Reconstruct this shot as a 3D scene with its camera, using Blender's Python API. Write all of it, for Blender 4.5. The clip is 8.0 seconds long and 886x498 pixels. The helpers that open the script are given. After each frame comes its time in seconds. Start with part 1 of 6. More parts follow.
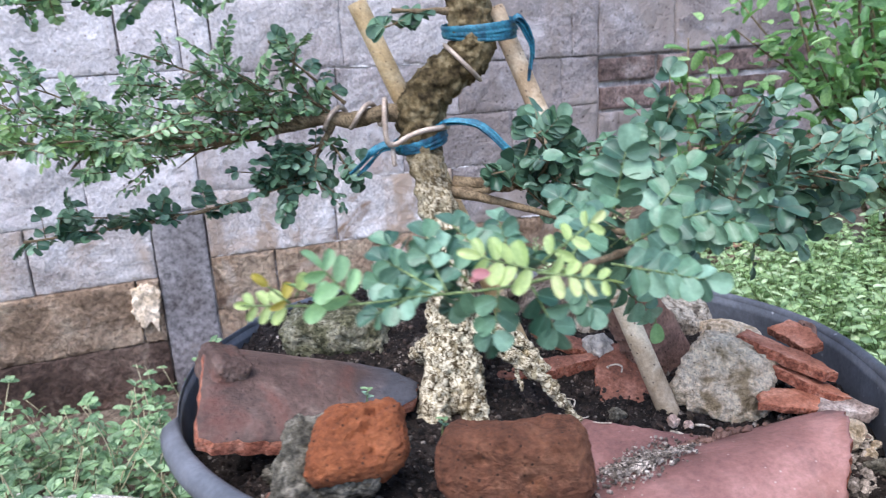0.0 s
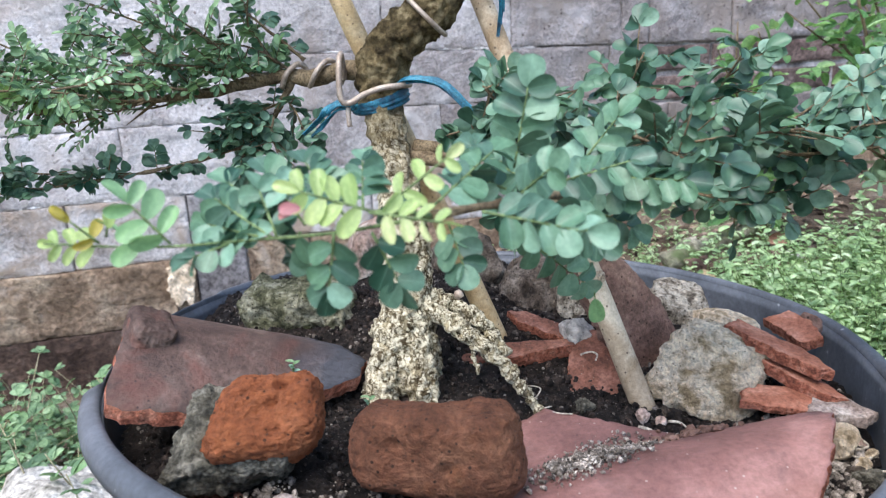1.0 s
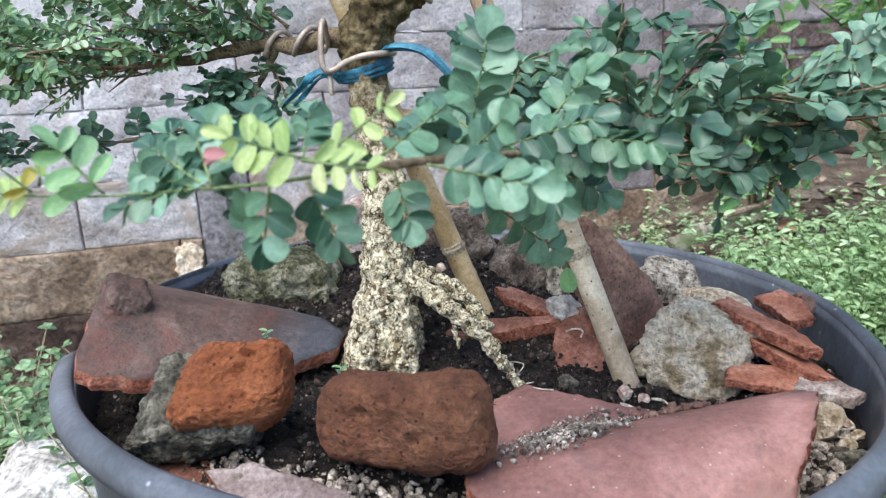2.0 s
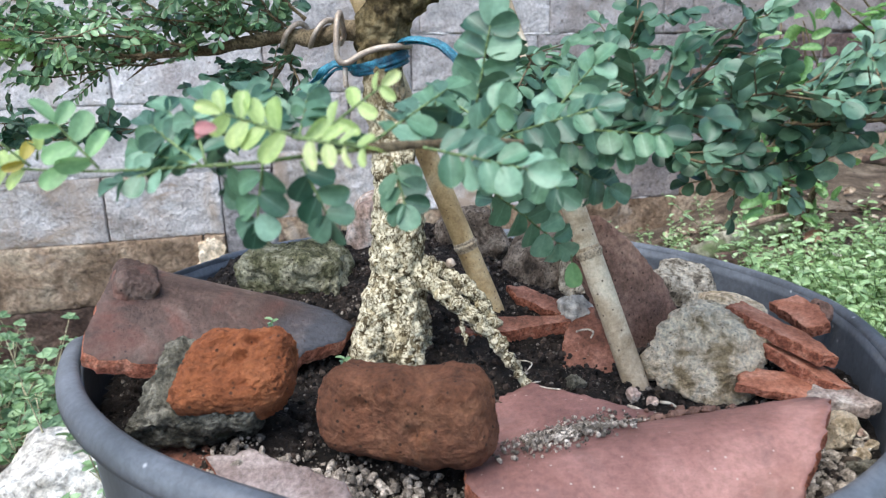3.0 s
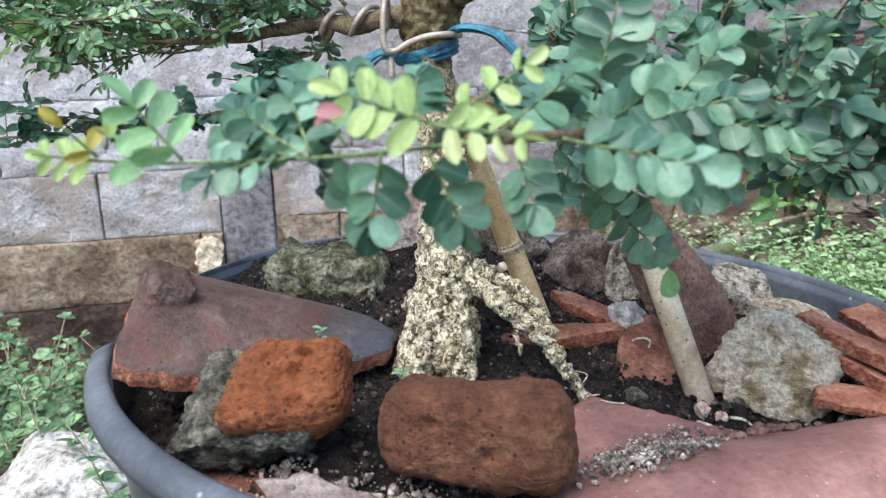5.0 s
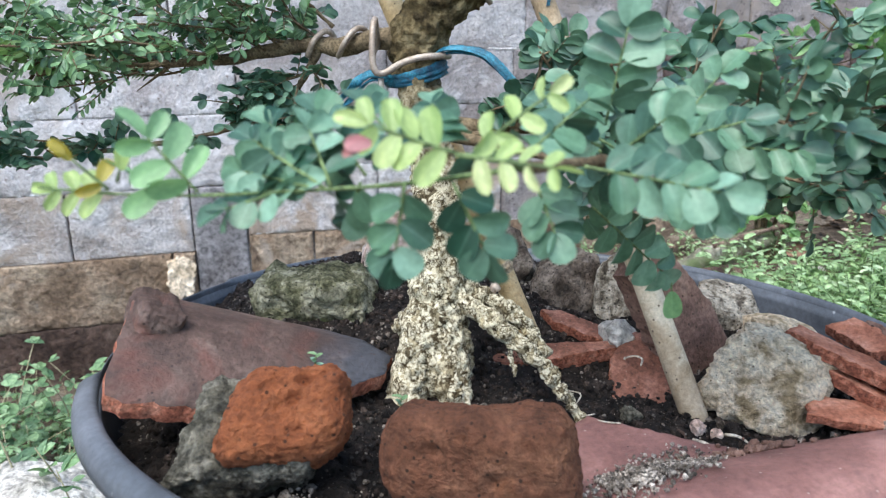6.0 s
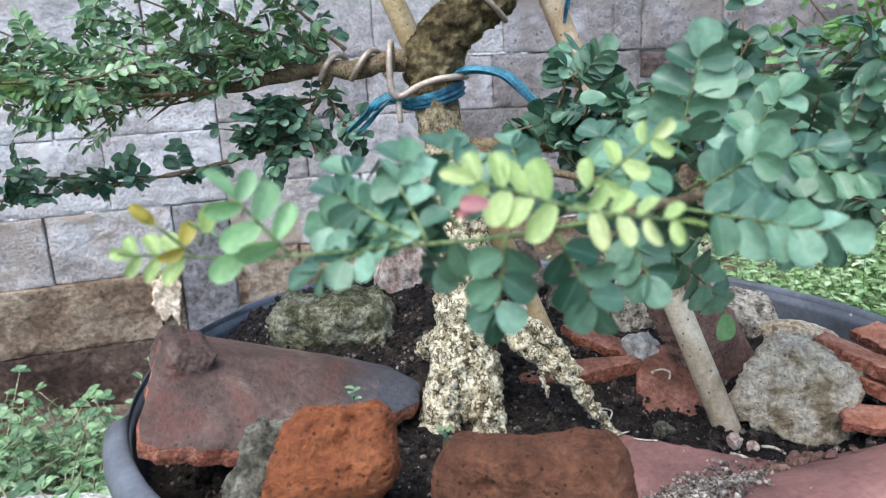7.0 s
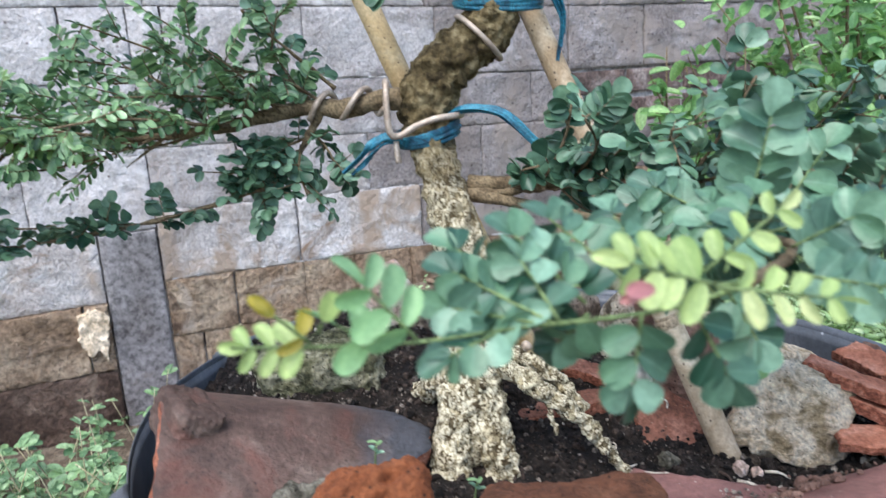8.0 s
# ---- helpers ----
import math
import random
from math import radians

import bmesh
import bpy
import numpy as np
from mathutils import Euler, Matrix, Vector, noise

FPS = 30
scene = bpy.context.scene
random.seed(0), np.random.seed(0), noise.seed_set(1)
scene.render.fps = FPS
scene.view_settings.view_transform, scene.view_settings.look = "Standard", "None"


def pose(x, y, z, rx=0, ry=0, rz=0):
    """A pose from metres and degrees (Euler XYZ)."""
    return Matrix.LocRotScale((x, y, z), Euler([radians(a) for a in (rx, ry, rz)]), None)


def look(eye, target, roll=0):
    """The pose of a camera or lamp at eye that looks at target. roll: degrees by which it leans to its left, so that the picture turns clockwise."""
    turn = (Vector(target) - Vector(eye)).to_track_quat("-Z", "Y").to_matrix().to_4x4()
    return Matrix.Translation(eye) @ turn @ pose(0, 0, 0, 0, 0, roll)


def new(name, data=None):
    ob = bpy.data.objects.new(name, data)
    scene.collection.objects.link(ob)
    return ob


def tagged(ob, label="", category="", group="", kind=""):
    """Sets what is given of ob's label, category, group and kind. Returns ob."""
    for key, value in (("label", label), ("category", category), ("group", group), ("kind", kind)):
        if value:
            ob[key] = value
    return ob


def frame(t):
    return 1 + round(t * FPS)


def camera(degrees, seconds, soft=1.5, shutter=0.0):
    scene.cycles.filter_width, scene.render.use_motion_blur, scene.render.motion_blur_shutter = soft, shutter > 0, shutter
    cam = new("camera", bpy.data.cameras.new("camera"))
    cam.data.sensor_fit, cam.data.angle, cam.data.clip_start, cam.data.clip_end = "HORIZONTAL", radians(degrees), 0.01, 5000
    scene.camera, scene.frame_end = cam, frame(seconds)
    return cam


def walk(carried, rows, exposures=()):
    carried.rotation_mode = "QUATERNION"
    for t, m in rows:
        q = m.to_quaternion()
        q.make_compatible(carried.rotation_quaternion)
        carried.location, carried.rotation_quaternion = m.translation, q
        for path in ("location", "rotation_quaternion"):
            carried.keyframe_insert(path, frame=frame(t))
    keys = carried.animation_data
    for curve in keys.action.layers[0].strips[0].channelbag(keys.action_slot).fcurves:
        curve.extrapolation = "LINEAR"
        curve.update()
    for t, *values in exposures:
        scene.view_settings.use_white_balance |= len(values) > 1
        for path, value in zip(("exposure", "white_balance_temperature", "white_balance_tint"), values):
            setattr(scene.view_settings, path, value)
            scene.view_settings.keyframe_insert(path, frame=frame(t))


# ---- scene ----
cam = camera(62.0, 8.0, soft=1.2, shutter=0.4)
cam.data.dof.use_dof, cam.data.dof.focus_distance, cam.data.dof.aperture_fstop = True, 0.55, 19.0
PATH = [
    (0, (0.041, -0.077, 0.784), (-0.174, 1.83, 0.223), -3.1),
    (0.5, (0.09, -0.045, 0.766), (-0.215, 1.847, 0.194), -3.5),
    (1, (0.107, -0.031, 0.752), (-0.263, 1.85, 0.183), -2.5),
    (1.5, (0.119, -0.018, 0.744), (-0.277, 1.846, 0.137), -2.0),
    (1.7, (0.122, -0.02, 0.741), (-0.269, 1.844, 0.132), -2.3),
    (2.8, (0.139, -0.022, 0.736), (-0.336, 1.835, 0.165), -0.9),
    (3, (0.136, -0.018, 0.732), (-0.335, 1.834, 0.142), -1.1),
    (3.5, (0.121, -0.012, 0.729), (-0.348, 1.837, 0.13), -1.1),
    (4, (0.113, -0.008, 0.727), (-0.357, 1.842, 0.131), -0.8),
    (4.2, (0.11, -0.007, 0.725), (-0.348, 1.845, 0.124), -0.7),
    (5.3, (0.084, 0.006, 0.725), (-0.343, 1.873, 0.146), -0.2),
    (5.5, (0.083, 0.004, 0.726), (-0.314, 1.883, 0.169), -0.3),
    (6, (0.075, 0.005, 0.728), (-0.292, 1.891, 0.175), -0.6),
    (6.5, (0.063, 0.009, 0.73), (-0.294, 1.901, 0.187), -1.2),
    (6.8, (0.05, 0.009, 0.735), (-0.268, 1.904, 0.179), -1.7),
    (7, (0.044, 0.009, 0.739), (-0.263, 1.909, 0.193), -2.5),
    (7.5, (0.025, 0.016, 0.746), (-0.118, 1.928, 0.179), -2.3),
    (8, (-0.005, 0.015, 0.754), (-0.105, 1.945, 0.241), -2.8),
]
walk(cam, [(t, look(eye, target, roll)) for t, eye, target, roll in PATH],
     [(0, 1.4, 6250, 18), (0.5, 1.35, 6350, 15), (1.5, 1.32, 6450, 11), (4, 1.3, 6500, 8), (5.5, 1.3, 6450, 8), (7, 1.28, 6350, 9), (8, 1.3, 6450, 10)])

# ---- light ----
world = bpy.data.worlds.new("sky")
scene.world = world
world.use_nodes = True
wn = world.node_tree.nodes
sky = wn.new("ShaderNodeTexSky")
sky.sky_type = "NISHITA"
sky.sun_disc = False
sky.sun_elevation, sky.sun_rotation = radians(62), radians(201)
sky.air_density, sky.dust_density = 1.2, 1.0
wn["Background"].inputs["Strength"].default_value = 0.15
world.node_tree.links.new(sky.outputs["Color"], wn["Background"].inputs["Color"])
sun = new("sun", bpy.data.lights.new("sun", "SUN"))
sun.data.energy, sun.data.angle, sun.data.color = 2.1, radians(50), (1.0, 0.98, 0.93)
sun.matrix_world = look((-0.6, -1.3, 3.3), (0, 0.3, 0))
scene.view_settings.exposure = 1.3


# ---- materials ----
def nodes_of(name):
    m = bpy.data.materials.new(name)
    m.use_nodes = True
    t = m.node_tree
    return m, t.nodes, t.links, t.nodes["Principled BSDF"]


def ramp(n, stops):
    r = n.new("ShaderNodeValToRGB")
    e = r.color_ramp.elements
    while len(e) < len(stops):
        e.new(0.5)
    for k, (p, c) in enumerate(stops):
        e[k].position = p
        e[k].color = (*c, 1)
    return r


def noise_node(n, l, co, scale, detail=6, rough=0.6, dist=0.0):
    x = n.new("ShaderNodeTexNoise")
    x.inputs["Scale"].default_value = scale
    x.inputs["Detail"].default_value = detail
    x.inputs["Roughness"].default_value = rough
    x.inputs["Distortion"].default_value = dist
    l.new(co, x.inputs["Vector"])
    return x.outputs["Fac"]


def mix(n, l, a, b, fac, mode="MIX"):
    x = n.new("ShaderNodeMix")
    x.data_type, x.blend_type = "RGBA", mode
    for sock, v in ((x.inputs[0], fac), (x.inputs[6], a), (x.inputs[7], b)):
        if isinstance(v, (int, float)):
            sock.default_value = v
        elif isinstance(v, tuple):
            sock.default_value = (*v, 1)
        else:
            l.new(v, sock)
    return x.outputs[2]


def surf(name, stops, scale, rough=0.85, bump=0.4, fine=None, patch=None, specks=None, vary=0.0, island=False, spec=0.3, height=0.002, metal=0.0, grain=1.0, streak=None, stain=None):
    """Two scales of noise in the colour, fine relief, and, where given, patches (colour, scale, cut), specks (colour, scale, cut) and variation from piece to piece."""
    m, n, l, b = nodes_of(name)
    co = n.new("ShaderNodeTexCoord").outputs["Object"]
    fine = fine or scale * 9
    a = noise_node(n, l, co, scale, 8, 0.65, 0.4)
    f = noise_node(n, l, co, fine, 6, 0.7)
    r = ramp(n, [(0.5 + (p - 0.5) * 0.62, c) for p, c in stops])
    l.new(a, r.inputs["Fac"])
    g = ramp(n, [(0.36, (1 - 0.55 * grain,) * 3), (0.5, (1.0, 1.0, 1.0)), (0.64, (1 + 0.5 * grain,) * 3)])
    l.new(f, g.inputs["Fac"])
    c = mix(n, l, r.outputs["Color"], g.outputs["Color"], 1.0, "MULTIPLY")
    for item in (patch or []):
        colour, s, cut = item
        q = noise_node(n, l, co, s, 7, 0.6, 0.8)
        k = ramp(n, [(cut, (0, 0, 0)), (min(1.0, cut + 0.12), (1, 1, 1))])
        l.new(q, k.inputs["Fac"])
        c = mix(n, l, c, colour, k.outputs["Color"])
    if streak:
        colour, s, cut = streak
        long = n.new("ShaderNodeVectorMath")
        long.operation = "MULTIPLY"
        long.inputs[1].default_value = (1.0, 1.0, 0.12)
        l.new(co, long.inputs[0])
        q = noise_node(n, l, long.outputs[0], s, 6, 0.65, 0.3)
        k = ramp(n, [(cut, (0, 0, 0)), (min(1.0, cut + 0.2), (0.8, 0.8, 0.8))])
        l.new(q, k.inputs["Fac"])
        c = mix(n, l, c, colour, k.outputs["Color"])
    if stain:
        colour, x0, x1, s = stain
        sp = n.new("ShaderNodeSeparateXYZ")
        l.new(co, sp.inputs[0])
        mr = n.new("ShaderNodeMapRange")
        mr.inputs[1].default_value, mr.inputs[2].default_value = x0, x1
        l.new(sp.outputs["X"], mr.inputs[0])
        q = noise_node(n, l, co, s, 6, 0.6, 0.6)
        ad = n.new("ShaderNodeMath")
        ad.operation = "ADD"
        l.new(mr.outputs[0], ad.inputs[0])
        l.new(q, ad.inputs[1])
        k = ramp(n, [(0.62, (0, 0, 0)), (0.95, (0.9, 0.9, 0.9))])
        l.new(ad.outputs[0], k.inputs["Fac"])
        c = mix(n, l, c, mix(n, l, colour, g.outputs["Color"], 1.0, "MULTIPLY"), k.outputs["Color"])
    if specks:
        colour, s, cut = specks
        v = n.new("ShaderNodeTexVoronoi")
        v.inputs["Scale"].default_value = s
        l.new(co, v.inputs["Vector"])
        k = ramp(n, [(cut, (1, 1, 1)), (cut + 0.06, (0, 0, 0))])
        l.new(v.outputs["Distance"], k.inputs["Fac"])
        c = mix(n, l, c, colour, k.outputs["Color"])
    if vary:
        rnd = n.new("ShaderNodeNewGeometry").outputs["Random Per Island"] if island else n.new("ShaderNodeObjectInfo").outputs["Random"]
        h = ramp(n, [(0.0, (1 - vary,) * 3), (1.0, (1 + vary,) * 3)])
        l.new(rnd, h.inputs["Fac"])
        c = mix(n, l, c, h.outputs["Color"], 1.0, "MULTIPLY")
    l.new(c, b.inputs["Base Color"])
    b.inputs["Roughness"].default_value = rough
    b.inputs["Metallic"].default_value = metal
    b.inputs["Specular IOR Level"].default_value = spec
    bp = n.new("ShaderNodeBump")
    bp.inputs["Strength"].default_value = bump
    bp.inputs["Distance"].default_value = height * 2.2
    mid = noise_node(n, l, co, fine * 0.33, 4, 0.6)
    l.new(mix(n, l, f, mid, 0.45), bp.inputs["Height"])
    l.new(bp.outputs["Normal"], b.inputs["Normal"])
    return m


def leafy(name, dark, light, back=1.0, rough=0.38, island=True, through_light=0.25):
    m, n, l, b = nodes_of(name)
    rnd = n.new("ShaderNodeNewGeometry").outputs["Random Per Island"] if island else n.new("ShaderNodeObjectInfo").outputs["Random"]
    r = ramp(n, [(0.0, dark), (0.3, tuple(0.75 * x + 0.25 * y for x, y in zip(dark, light))), (0.7, tuple((x + y) / 2 * k for x, y, k in zip(dark, light, (0.95, 1.04, 0.85)))), (1.0, light)])
    l.new(rnd, r.inputs["Fac"])
    co = n.new("ShaderNodeTexCoord").outputs["Object"]
    f = noise_node(n, l, co, 160.0 if island else 2.2, 4)
    g = ramp(n, [(0.3, (0.6, 0.65, 0.6)), (0.5, (1, 1, 1)), (0.7, (1.4, 1.3, 1.3))])
    l.new(f, g.inputs["Fac"])
    c = mix(n, l, r.outputs["Color"], g.outputs["Color"], 1.0, "MULTIPLY")
    if not island:
        sep = n.new("ShaderNodeSeparateXYZ")
        l.new(co, sep.inputs[0])
        ab = n.new("ShaderNodeMath")
        ab.operation = "ABSOLUTE"
        l.new(sep.outputs["X"], ab.inputs[0])
        rib = ramp(n, [(0.003, (0.18, 0.18, 0.18)), (0.03, (0, 0, 0))])
        l.new(ab.outputs[0], rib.inputs["Fac"])
        c = mix(n, l, c, tuple(min(1.0, x * 1.4 + 0.02) for x in light), rib.outputs["Color"])
    l.new(c, b.inputs["Base Color"])
    b.inputs["Roughness"].default_value = rough
    b.inputs["Specular IOR Level"].default_value = 0.45
    t = n.new("ShaderNodeBsdfTranslucent")
    l.new(mix(n, l, c, (0.9, 1.0, 0.35), 0.35, "MULTIPLY"), t.inputs["Color"])
    s = n.new("ShaderNodeMixShader")
    s.inputs[0].default_value = through_light
    l.new(b.outputs[0], s.inputs[1])
    l.new(t.outputs[0], s.inputs[2])
    l.new(s.outputs[0], n["Material Output"].inputs["Surface"])
    return m


def flaky(name, pale, mid, dark, scale, low, high):
    """Flaking bark: plates of uneven tone with brown gaps, giving way to brown bark above the height low..high."""
    m, n, l, b = nodes_of(name)
    co = n.new("ShaderNodeTexCoord").outputs["Object"]
    tall = n.new("ShaderNodeVectorMath")
    tall.operation = "MULTIPLY"
    tall.inputs[1].default_value = (1.0, 1.0, 0.62)
    l.new(co, tall.inputs[0])
    jit = n.new("ShaderNodeTexNoise")
    jit.inputs["Scale"].default_value = scale * 0.8
    jit.inputs["Detail"].default_value = 4
    l.new(co, jit.inputs["Vector"])
    add = n.new("ShaderNodeMix")
    add.data_type, add.blend_type = "RGBA", "ADD"
    add.inputs[0].default_value = 0.012
    l.new(tall.outputs[0], add.inputs[6])
    l.new(jit.outputs["Color"], add.inputs[7])
    cells = n.new("ShaderNodeTexVoronoi")
    cells.inputs["Scale"].default_value = scale
    l.new(add.outputs[2], cells.inputs["Vector"])
    edge = n.new("ShaderNodeTexVoronoi")
    edge.feature = "DISTANCE_TO_EDGE"
    edge.inputs["Scale"].default_value = scale
    l.new(add.outputs[2], edge.inputs["Vector"])
    sep0 = n.new("ShaderNodeSeparateColor")
    l.new(cells.outputs["Color"], sep0.inputs[0])
    tone = ramp(n, [(0.0, dark), (0.12, mid), (0.36, pale), (1.0, tuple(min(1.0, 1.12 * x) for x in pale))])
    l.new(sep0.outputs[0], tone.inputs["Fac"])
    gap = ramp(n, [(0.4, (0.0, 0.0, 0.0)), (0.56, (1, 1, 1))])
    f = noise_node(n, l, co, scale * 1.6, 8, 0.7)
    broad = noise_node(n, l, co, scale * 0.7, 5, 0.6)
    worn = n.new("ShaderNodeMath")
    worn.operation = "MULTIPLY_ADD"
    worn.inputs[1].default_value = 0.9
    l.new(broad, worn.inputs[0])
    l.new(edge.outputs["Distance"], worn.inputs[2])
    l.new(worn.outputs[0], gap.inputs["Fac"])
    shade = ramp(n, [(0.4, (0.3, 0.26, 0.19)), (0.52, (1, 1, 1)), (0.68, (1.2, 1.2, 1.15))])
    l.new(f, shade.inputs["Fac"])
    c = mix(n, l, tuple(2.0 * x for x in dark), tone.outputs["Color"], gap.outputs["Color"])
    c = mix(n, l, c, shade.outputs["Color"], 1.0, "MULTIPLY")
    sep = n.new("ShaderNodeSeparateXYZ")
    l.new(co, sep.inputs[0])
    up = n.new("ShaderNodeMapRange")
    up.inputs[1].default_value, up.inputs[2].default_value = low, high
    l.new(sep.outputs["Z"], up.inputs[0])
    big = noise_node(n, l, co, 70, 8, 0.7)
    brown = ramp(n, [(0.38, (0.03, 0.022, 0.011)), (0.5, (0.11, 0.082, 0.04)), (0.62, (0.26, 0.21, 0.12))])
    l.new(big, brown.inputs["Fac"])
    c2 = mix(n, l, c, brown.outputs["Color"], up.outputs[0])
    l.new(c2, b.inputs["Base Color"])
    b.inputs["Roughness"].default_value = 0.9
    b.inputs["Specular IOR Level"].default_value = 0.15
    bp = n.new("ShaderNodeBump")
    bp.inputs["Strength"].default_value = 0.8
    bp.inputs["Distance"].default_value = 0.004
    l.new(mix(n, l, mix(n, l, gap.outputs["Color"], sep0.outputs[0], 0.5), f, 0.4), bp.inputs["Height"])
    l.new(bp.outputs["Normal"], b.inputs["Normal"])
    return m


WASH = surf("weathered whitewash", [(0.3, (0.36, 0.32, 0.318)), (0.48, (0.505, 0.47, 0.475)), (0.7, (0.63, 0.6, 0.61))], 2.6, 0.92, 1.0, 110, patch=[((0.46, 0.385, 0.355), 2.0, 0.56), ((0.7, 0.67, 0.685), 6.0, 0.57), ((0.3, 0.255, 0.24), 16.0, 0.64), ((0.16, 0.135, 0.13), 40.0, 0.7)], vary=0.03, height=0.006, grain=0.5, specks=((0.24, 0.2, 0.195), 34, 0.09), streak=((0.4, 0.33, 0.3), 7.0, 0.54))
# a darker copy of WASH
WASHDARK = surf("darker weathered whitewash", [(0.3, (0.29, 0.255, 0.253)), (0.48, (0.42, 0.388, 0.39)), (0.7, (0.53, 0.5, 0.507))], 2.6, 0.92, 1.0, 110, patch=[((0.36, 0.3, 0.275), 2.0, 0.54), ((0.58, 0.55, 0.56), 6.0, 0.58), ((0.13, 0.105, 0.1), 38.0, 0.68)], vary=0.03, height=0.006, grain=0.55, streak=((0.31, 0.255, 0.23), 7.0, 0.53))
GRIME = surf("grey grimy concrete", [(0.3, (0.17, 0.142, 0.135)), (0.48, (0.25, 0.218, 0.215)), (0.7, (0.34, 0.31, 0.315))], 2.6, 0.94, 1.0, 110, patch=[((0.29, 0.245, 0.225), 2.5, 0.52), ((0.4, 0.37, 0.38), 7.0, 0.6), ((0.14, 0.11, 0.1), 14.0, 0.62)], vary=0.05, height=0.006, grain=0.6, specks=((0.12, 0.1, 0.095), 34, 0.11), streak=((0.23, 0.19, 0.175), 7.0, 0.52))
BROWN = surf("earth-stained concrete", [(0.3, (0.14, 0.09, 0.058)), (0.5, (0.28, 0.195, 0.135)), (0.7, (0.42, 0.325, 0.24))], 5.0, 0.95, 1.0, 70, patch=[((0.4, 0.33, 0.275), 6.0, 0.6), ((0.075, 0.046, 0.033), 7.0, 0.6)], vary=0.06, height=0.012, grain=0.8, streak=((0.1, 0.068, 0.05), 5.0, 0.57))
# darker than BROWN, for the lowest courses of the wall
DARKBROWN = surf("dark brown concrete", [(0.3, (0.055, 0.034, 0.026)), (0.5, (0.11, 0.07, 0.054)), (0.7, (0.19, 0.135, 0.105))], 5.0, 0.9, 1.0, 70, patch=[((0.25, 0.19, 0.15), 7.0, 0.62)], vary=0.06, height=0.012, grain=0.8)
WALLBRICK = surf("dark wall brick", [(0.3, (0.075, 0.05, 0.045)), (0.55, (0.14, 0.1, 0.09)), (0.75, (0.24, 0.2, 0.19))], 9.0, 0.95, 0.6, 90, vary=0.3, height=0.004)
MORTAR = surf("old mortar", [(0.34, (0.12, 0.1, 0.095)), (0.5, (0.3, 0.27, 0.265)), (0.65, (0.5, 0.47, 0.47))], 7.0, 0.95, 0.8, 110, height=0.004, grain=0.6)
PILLAR = surf("grey rendered pillar", [(0.3, (0.13, 0.115, 0.115)), (0.5, (0.19, 0.175, 0.18)), (0.7, (0.27, 0.25, 0.255))], 4.0, 0.9, 0.3, 60, patch=[((0.28, 0.22, 0.18), 3.0, 0.57)])
LIME = surf("pale lime mortar", [(0.3, (0.4, 0.37, 0.36)), (0.5, (0.55, 0.52, 0.52)), (0.7, (0.68, 0.66, 0.67))], 20.0, 0.95, 1.0, 160, height=0.004, grain=0.6)
STAINED = surf("earth-splashed whitewash", [(0.3, (0.33, 0.28, 0.26)), (0.48, (0.5, 0.46, 0.455)), (0.7, (0.66, 0.63, 0.64))], 2.6, 0.93, 1.0, 110, patch=[((0.4, 0.31, 0.25), 4.0, 0.5), ((0.26, 0.18, 0.13), 7.0, 0.58), ((0.74, 0.71, 0.72), 8.0, 0.6), ((0.14, 0.1, 0.085), 34.0, 0.69)], vary=0.03, height=0.008, grain=0.6, streak=((0.36, 0.27, 0.21), 7.0, 0.52))
PLASTER = surf("broken plaster", [(0.3, (0.5, 0.38, 0.26)), (0.7, (0.75, 0.62, 0.48))], 14.0, 0.95, 0.8, 90)
SOIL = surf("dark potting soil", [(0.3, (0.007, 0.005, 0.004)), (0.55, (0.019, 0.0135, 0.011)), (0.75, (0.05, 0.037, 0.03))], 60.0, 0.95, 1.0, 420, specks=((0.17, 0.14, 0.12), 330, 0.1), height=0.004)
GROUND = surf("garden earth", [(0.3, (0.05, 0.035, 0.025)), (0.55, (0.12, 0.09, 0.065)), (0.75, (0.22, 0.18, 0.14))], 9.0, 0.97, 0.9, 90, patch=[((0.06, 0.08, 0.03), 5.0, 0.6)], height=0.01)
PEBBLE = surf("gravel", [(0.3, (0.04, 0.033, 0.028)), (0.5, (0.12, 0.1, 0.085)), (0.72, (0.3, 0.26, 0.225))], 120.0, 0.9, 0.5, 700, vary=0.75, island=True)
PALEGRIT = surf("mixed grit", [(0.3, (0.09, 0.075, 0.06)), (0.5, (0.22, 0.185, 0.155)), (0.72, (0.42, 0.37, 0.32))], 120.0, 0.9, 0.5, 700, vary=0.75, island=True)
CRUMB = surf("soil crumbs", [(0.3, (0.009, 0.006, 0.005)), (0.6, (0.03, 0.021, 0.017)), (0.8, (0.09, 0.066, 0.054))], 120.0, 0.95, 0.6, 600, vary=0.95, island=True)
ORANGE = surf("orange porous brick", [(0.28, (0.25, 0.076, 0.03)), (0.5, (0.33, 0.106, 0.042)), (0.72, (0.43, 0.16, 0.072))], 24.0, 0.93, 1.0, 260, patch=[((0.22, 0.085, 0.042), 20.0, 0.64), ((0.46, 0.22, 0.12), 40.0, 0.68)], specks=((0.09, 0.034, 0.017), 150, 0.11), height=0.006, grain=0.55)
RUST = surf("dark weathered brick", [(0.28, (0.12, 0.048, 0.026)), (0.5, (0.195, 0.078, 0.042)), (0.72, (0.28, 0.125, 0.07))], 20.0, 0.95, 1.0, 240, patch=[((0.34, 0.125, 0.055), 16.0, 0.57), ((0.12, 0.072, 0.04), 13.0, 0.6)], specks=((0.06, 0.028, 0.016), 170, 0.12), height=0.006, grain=0.6)
